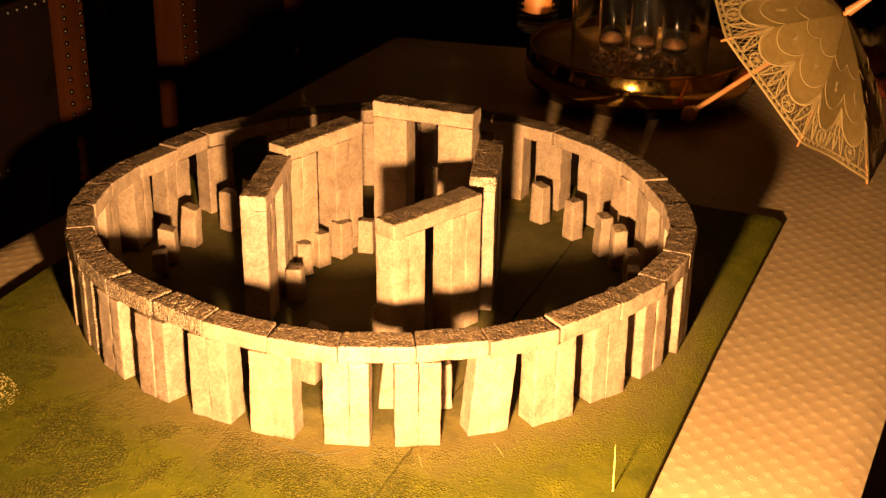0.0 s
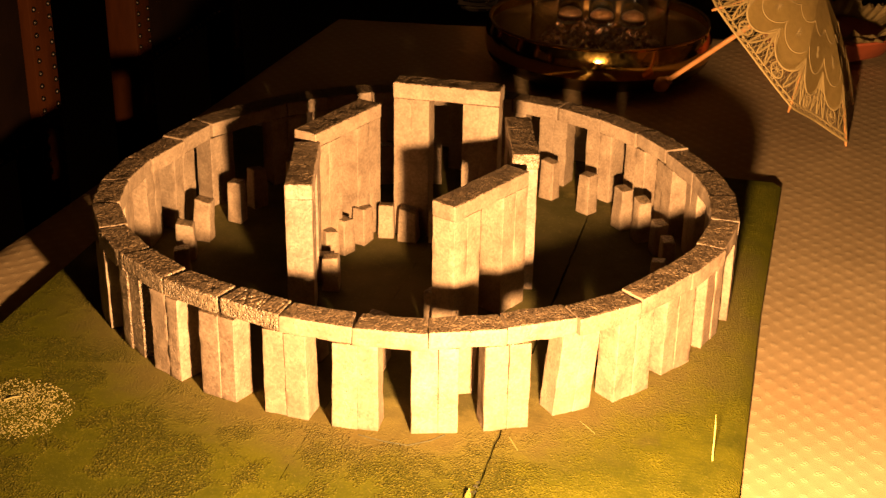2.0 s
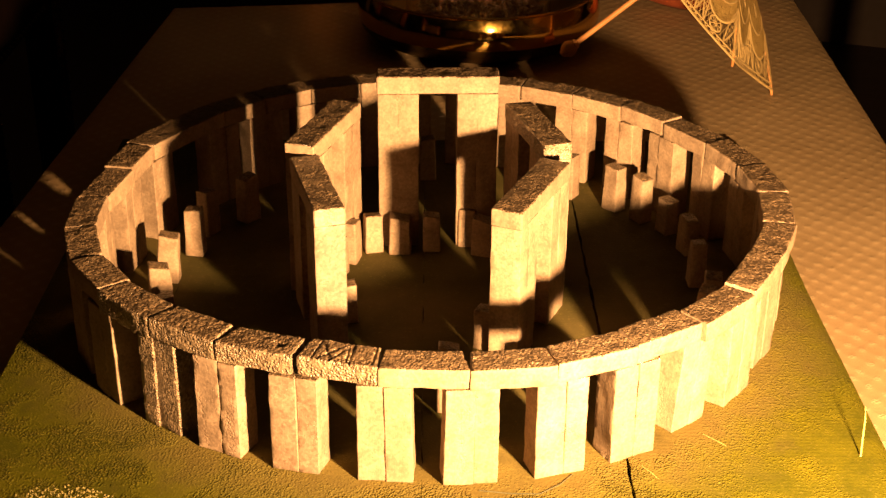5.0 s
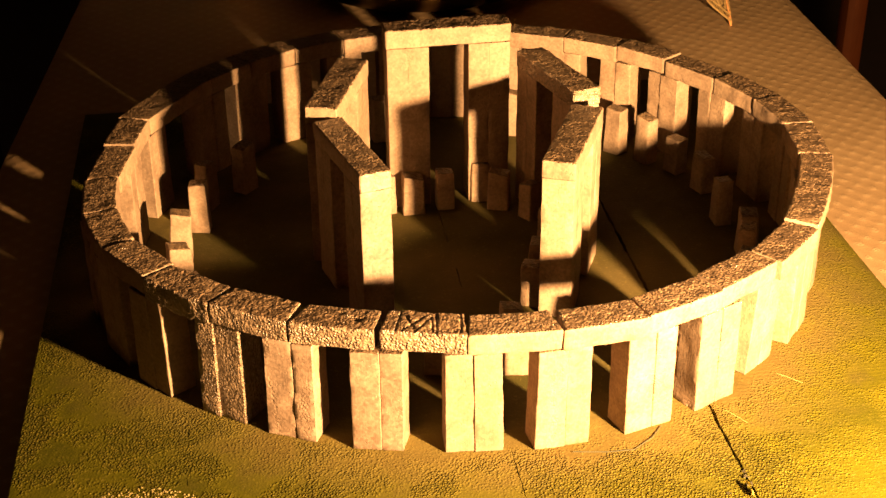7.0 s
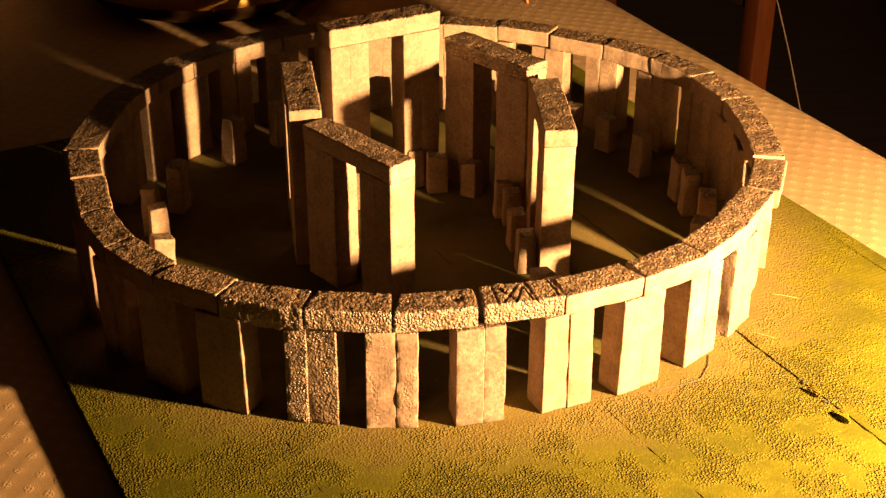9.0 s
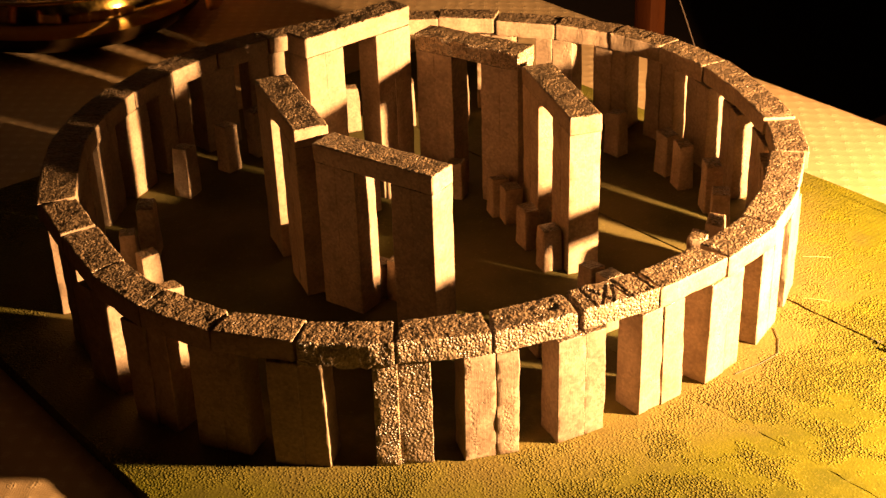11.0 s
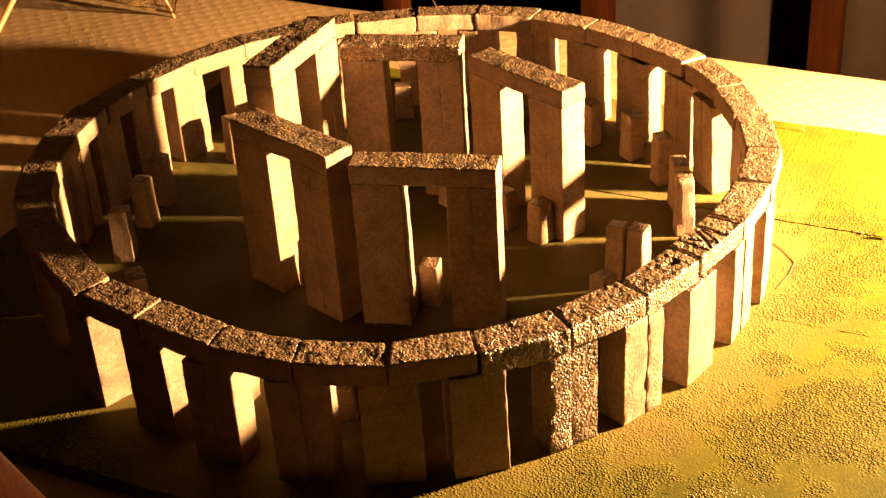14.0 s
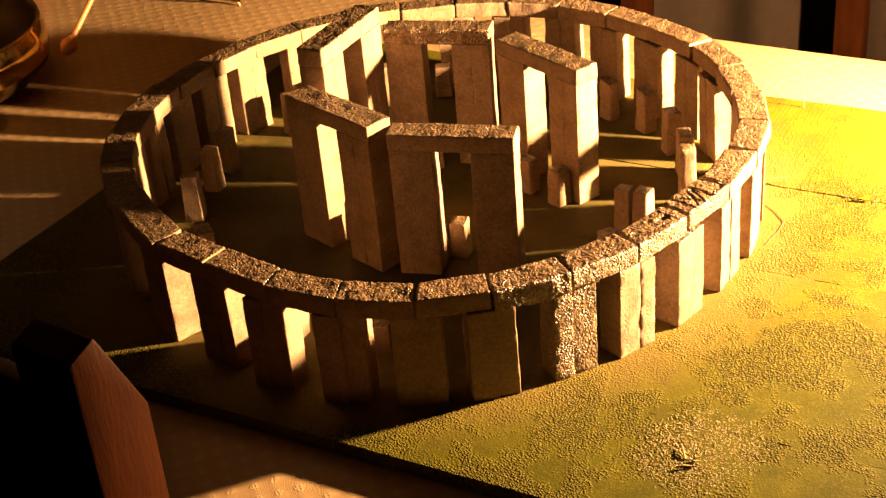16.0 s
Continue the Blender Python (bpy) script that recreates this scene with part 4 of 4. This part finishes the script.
# ---- lace parasol lying on the cloth ----
def parasol():
    d = Vector((0.7291, 0.1821, 0.6597)).normalized()
    top = Vector((0.1516, 0.6534, 0.1813))
    knob = Vector((-0.0307, 0.6172, 0.0185))
    s_top = 0.2392
    s_rim, R = 0.165, 0.1927
    hub = top - d * s_top
    side = Vector((0.1929, 0.4846, 0.0699)) - hub
    side = (side - d * side.dot(d)).normalized()
    up = d.cross(side)
    root = base("lace_parasol", *hub)
    tagged(root, "small cream lace parasol lying on the tablecloth", "parasol")
    low = knob - hub
    along = (top - knob).normalized()

    def at(s, r, a):
        return d * s + side * (r * math.cos(a)) + up * (r * math.sin(a))

    shear = Vector((-0.005, 0.017, -0.003))
    part("shaft", rod([low, low.lerp(d * s_top, 0.5), d * (s_top + 0.022)], [0.0034, 0.0034, 0.003], 12), STICK, root, "thin varnished wooden shaft")
    part("knob", merge(bmesh.new(), lathe([(0.0, -0.013), (0.003, -0.0125), (0.006, -0.0095), (0.0095, -0.004), (0.0105, 0.001), (0.0085, 0.006), (0.0055, 0.009), (0.0065, 0.011), (0.004, 0.014), (0.0, 0.015)], 20),
                       Matrix.Translation(low) @ along.to_track_quat("Z", "Y").to_matrix().to_4x4()), STICK, root, "turned wooden knob")

    def canopy(f, a):
        """A point of the canopy; f runs from the top to the rim."""
        k = (a / (math.pi / 4)) % 1.0
        sag = math.sin(math.pi * k)
        r = R * f * (1 - 0.125 * sag * f)
        s = s_top - (s_top - s_rim) * (0.55 * f + 0.45 * f * f) - 0.004 * sag * f
        return at(s, r, a) + shear * f

    def lobe(u):
        """Lower edge of the closed cloth: two round lobes to a gore."""
        return 0.68 + 0.18 * abs(math.sin(2 * math.pi * u)) ** 0.7

    def ribbon(bm, pts, w):
        vs = []
        for i, p in enumerate(pts):
            t = (pts[min(i + 1, len(pts) - 1)] - pts[max(i - 1, 0)]).normalized()
            nrm = (p - d * 0.02).normalized()
            b = t.cross(nrm).normalized() * w
            q = nrm * w * 0.5
            vs.append([bm.verts.new(p - b), bm.verts.new(p + q), bm.verts.new(p + b), bm.verts.new(p - q)])
        for x, y in zip(vs, vs[1:]):
            for i in range(4):
                bm.faces.new([x[i], x[(i + 1) % 4], y[(i + 1) % 4], y[i]])

    for k in range(8):
        a0 = k * math.pi / 4
        part("rib", rod([canopy(f, a0) - d * 0.002 for f in (0.02, 0.3, 0.6, 0.85, 1.0, 1.03)], [0.0016, 0.0016, 0.0015, 0.0015, 0.0018, 0.0012], 8), STICK, root)
        # closed cloth in the upper part of the gore
        bm = bmesh.new()
        N, M = 32, 10
        g = {}
        for i in range(N + 1):
            lim = lobe(i / N)
            for j in range(M + 1):
                g[i, j] = bm.verts.new(canopy(0.03 + (lim - 0.03) * j / M, a0 + math.pi / 4 * i / N))
        for i in range(N):
            for j in range(M):
                bm.faces.new([g[i, j], g[i + 1, j], g[i + 1, j + 1], g[i, j + 1]])
        bmesh.ops.solidify(bm, geom=list(bm.faces), thickness=0.0006)
        part("gore", bm, NET, root, "thin cream net gore", 60)
        # tape lace along the border
        bm = bmesh.new()
        def gp(f, u):
            return canopy(f, a0 + math.pi / 4 * u)
        ribbon(bm, [gp(1.0, i / 24) for i in range(25)], 0.0016)
        ribbon(bm, [gp(0.965, i / 24) for i in range(25)], 0.0008)
        ribbon(bm, [gp(lobe(i / 32), i / 32) for i in range(33)], 0.0017)
        ribbon(bm, [gp(lobe(i / 32) * 0.80 + 0.02, i / 32) for i in range(33)], 0.0011)
        # pointed leaf loops between the lobes, bars above them
        for c in (0.0, 0.5, 1.0):
            for tilt in (-0.13, 0.0, 0.13):
                if not -0.01 <= c + tilt * 0.6 <= 1.01:
                    continue
                for sgn in (-1, 1):
                    if not -0.02 <= c + tilt + sgn * 0.02 <= 1.02:
                        continue
                    ribbon(bm, [gp(0.66 + 0.30 * v / 8, max(0.0, min(1.0, c + tilt * v / 8 + sgn * 0.035 * math.sin(math.pi * v / 8)))) for v in range(9)], 0.0011)
                for v in range(1, 7):
                    f0, w = 0.66 + 0.30 * v / 8, 0.03 * math.sin(math.pi * v / 8)
                    u0 = c + tilt * v / 8
                    ribbon(bm, [gp(f0, max(0.0, u0 - w)), gp(f0 + 0.025, min(1.0, u0 + w))], 0.00045)
        for q in range(-4, 30):
            for sgn in (-1, 1):
                line = []
                for v in range(9):
                    f0 = 0.70 + 0.28 * v / 8
                    u0 = q / 26 + sgn * 0.16 * v / 8
                    if 0.0 <= u0 <= 1.0 and f0 > lobe(u0):
                        line.append(gp(f0, u0))
                if len(line) > 1:
                    ribbon(bm, line, 0.0003)
        for c in (0.25, 0.75):
            ribbon(bm, [gp(0.905 + 0.05 * math.sin(t), c + 0.07 * math.cos(t)) for t in [i * 2 * math.pi / 16 for i in range(17)]], 0.0011)
            for v in range(5):
                t = v * math.pi / 5
                ribbon(bm, [gp(0.905 + 0.045 * math.sin(t), c + 0.06 * math.cos(t)), gp(0.905 - 0.045 * math.sin(t), c - 0.06 * math.cos(t))], 0.0005)
            # stitched star on the cloth
            for v in range(4):
                t = v * math.pi / 4
                ribbon(bm, [gp(0.56 + 0.045 * math.sin(t), c + 0.05 * math.cos(t)) + d * 0.0012, gp(0.56 - 0.045 * math.sin(t), c - 0.05 * math.cos(t)) + d * 0.0012], 0.0007)
        for q in range(14):
            u = (q + 0.5) / 14
            ribbon(bm, [gp(0.965, u - 0.03), gp(0.995, u + 0.03)], 0.0005)
            ribbon(bm, [gp(0.965, u + 0.03), gp(0.995, u - 0.03)], 0.0005)
        # scalloped tape worked over the net
        ribbon(bm, [gp(0.36 + 0.07 * abs(math.sin(i * math.pi / 24 * 2)), i / 24) + d * 0.0008 for i in range(25)], 0.0009)
        tagged(part("lace_border", bm, LACE, root, "open tape lace border"), kind="stuff")
    part("ferrule", rod([d * (s_top + 0.004), d * (s_top + 0.02), d * (s_top + 0.045)], [0.006, 0.005, 0.003], 12), STICK, root, "turned wooden ferrule")


parasol()


# ---- dish with doily ----
def dish():
    root = base("terracotta_dish", 0.065, 0.985, TABLE_Z)
    tagged(root, "round terracotta bowl with a ruffled lace doily on it", "dish")
    part("plate", lathe([(0.0, 0.004), (0.050, 0.004), (0.084, 0.019), (0.106, 0.045), (0.110, 0.047), (0.112, 0.044), (0.090, 0.015), (0.055, 0.0), (0.0, 0.0)], 56), TERRA, root)
    bm = bmesh.new()
    for lay in range(2):
        prev = None
        for i in range(361):
            a = 2 * math.pi * i / 360
            wave = 0.6 * math.sin(a * 13 + 1.3 * math.sin(a * 3) + lay) + 0.5 * math.sin(a * 29 + 2.0 * math.sin(a * 5) + lay)
            ring = []
            for w in (0.0, 0.004, 0.008, 0.013, 0.019, 0.026):
                out = 1 - w / 0.026
                r = 0.116 - 0.010 * lay - w + 0.003 * out * math.sin(a * 44)
                ring.append(bm.verts.new((r * math.cos(a), r * math.sin(a), 0.052 + 0.006 * lay + 0.007 * out * wave - 0.018 * w / 0.026)))
            if prev:
                for p in range(5):
                    bm.faces.new([prev[p], prev[p + 1], ring[p + 1], ring[p]])
            prev = ring
    bmesh.ops.solidify(bm, geom=list(bm.faces), thickness=0.0008)
    part("doily", bm, LACE, root, "ruffled white lace doily", 60)


dish()


# ---- small things on the board ----
def straw():
    ob = link("grass_blade", rod([(0, 0, 0), (-0.0006, 0.0004, 0.015), (-0.0010, 0.001, 0.030), (-0.0022, 0.0016, 0.042)], [0.0007, 0.0006, 0.0005, 0.0001], 6), STRAW)
    ob.location = (0.378, -0.145, -0.0005)
    tagged(ob, "single dry yellow grass blade standing in the board", "grass blade")


straw()


def rough_patch():
    """A round tuft of coarse pale flock."""
    rnd = random.Random(21)
    bm = bmesh.new()
    for i in range(2600):
        r, a = 0.052 * math.sqrt(rnd.random()), rnd.uniform(0, 2 * math.pi)
        if rnd.random() < (r / 0.052) ** 3 * 0.8:
            continue
        one = bmesh.new()
        bmesh.ops.create_icosphere(one, subdivisions=1, radius=rnd.uniform(0.0005, 0.0009))
        for v in one.verts:
            v.co *= 1 + 0.4 * noise.noise(v.co * 900 + Vector((i, 0, 0)))
        merge(bm, one, pose(r * math.cos(a), 0.85 * r * math.sin(a), -0.0001, rnd.uniform(0, 90), rnd.uniform(0, 90)))
    for i in range(7):
        a, r = rnd.uniform(2.0, 3.6), rnd.uniform(0.0, 0.012)
        p = Vector((-0.012 + r * math.cos(a), r * math.sin(a) - 0.004, 0.001))
        q = p + Vector((rnd.uniform(-0.012, 0.012), rnd.uniform(-0.006, 0.012), rnd.uniform(0.0005, 0.0025)))
        merge(bm, rod([p, (p + q) / 2 + Vector((0, 0, 0.001)), q], [0.0008, 0.0009, 0.0004], 6))
    ob = link("flock_tuft", bm, FLOCK, smooth_angle=0)
    ob.location = (-0.127, -0.405, 0.0)
    tagged(ob, "round patch of coarse pale flock glued on the board", "flock", kind="stuff")


def moss_clump(x, y, size, seed):
    rnd = random.Random(seed)
    bm = bmesh.new()
    for i in range(9):
        one = bmesh.new()
        bmesh.ops.create_icosphere(one, subdivisions=2, radius=size * rnd.uniform(0.3, 0.6))
        for v in one.verts:
            v.co *= 1 + 0.45 * noise.noise(v.co * 260 + Vector((i + seed, 0, 0)))
        merge(bm, one, pose(rnd.uniform(-size, size), rnd.uniform(-size, size), size * 0.22) @ Matrix.Diagonal((1, 1, 0.55, 1)))
    ob = link("moss_clump", bm, MOSS)
    ob.location = (x, y, 0)
    tagged(ob, "crumbled olive flock clump beside the board's seam", "moss clump", "loose clumps")


def leaf_scrap(x, y, turn, long, seed):
    """A dry leaf, curled up from the board."""
    bm = bmesh.new()
    g = {}
    N, M = 10, 6
    for i in range(N + 1):
        for j in range(M + 1):
            u, w = i / N, j / M - 0.5
            wide = long * 0.62 * math.sin(math.pi * min(1.0, 0.12 + 0.80 * u)) ** 0.8
            q = Vector((u * 3, w * 2, seed))
            z = long * (0.42 * math.sin(math.pi * u * 0.9) + 0.5 * w * w) + 0.0012 * noise.noise(q * 2.2)
            g[i, j] = bm.verts.new((long * (u - 0.5), wide * w, z * 0.35))
    for i in range(N):
        for j in range(M):
            bm.faces.new([g[i, j], g[i + 1, j], g[i + 1, j + 1], g[i, j + 1]])
    bmesh.ops.solidify(bm, geom=list(bm.faces), thickness=0.0004)
    merge(bm, rod([(long * 0.48, 0, 0.0008), (long * 0.75, -long * 0.12, 0.0006)], [0.0006, 0.0003], 6))
    bmesh.ops.transform(bm, matrix=pose(0, 0, 0, 68), verts=bm.verts)
    low = min(v.co.z for v in bm.verts)
    for v in bm.verts:
        v.co.z -= low
    ob = link("dry_leaf", bm, LEAF, smooth_angle=60)
    ob.matrix_basis = pose(x, y, 0.0002, 0, 0, turn)
    tagged(ob, "pale yellow curled dry leaf lying on the seam", "leaf", "fallen leaves")


def thread():
    pts = [(0.129, -0.276), (0.152, -0.272), (0.170, -0.266), (0.181, -0.250), (0.186, -0.236)]
    bm = rod([(x, y, 0.0008) for x, y in pts], 0.0004, 6)
    ob = link("thread", bm, SEAM)
    tagged(ob, "thin dark loose thread lying on the board", "thread")


STRAWS = [(0.2652, -0.155, 0.284, -0.1647), (0.2295, -0.2088, 0.2451, -0.2214)]


def straw_bit(x0, y0, x1, y1):
    mid = ((x0 + x1) / 2, (y0 + y1) / 2, 0.0007)
    ob = link("straw_bit", rod([(x0, y0, 0.0004), mid, (x1, y1, 0.0004)], [0.0003, 0.0004, 0.0003], 6), FLOCK)
    tagged(ob, "short dry straw lying loose on the green board", "straw", "loose straws")


rough_patch()
for row in ((0.2455, -0.2975, 112, 0.0125, 1), (0.254, -0.330, 98, 0.0135, 2)):
    leaf_scrap(*row)
for row in ((0.2465, -0.289, 0.0016, 5), (0.2505, -0.307, 0.0020, 6), (0.243, -0.276, 0.0013, 7), (0.2445, -0.2815, 0.0018, 8), (0.2335, -0.301, 0.0013, 9)):
    moss_clump(*row)
thread()
for row in STRAWS:
    straw_bit(*row)
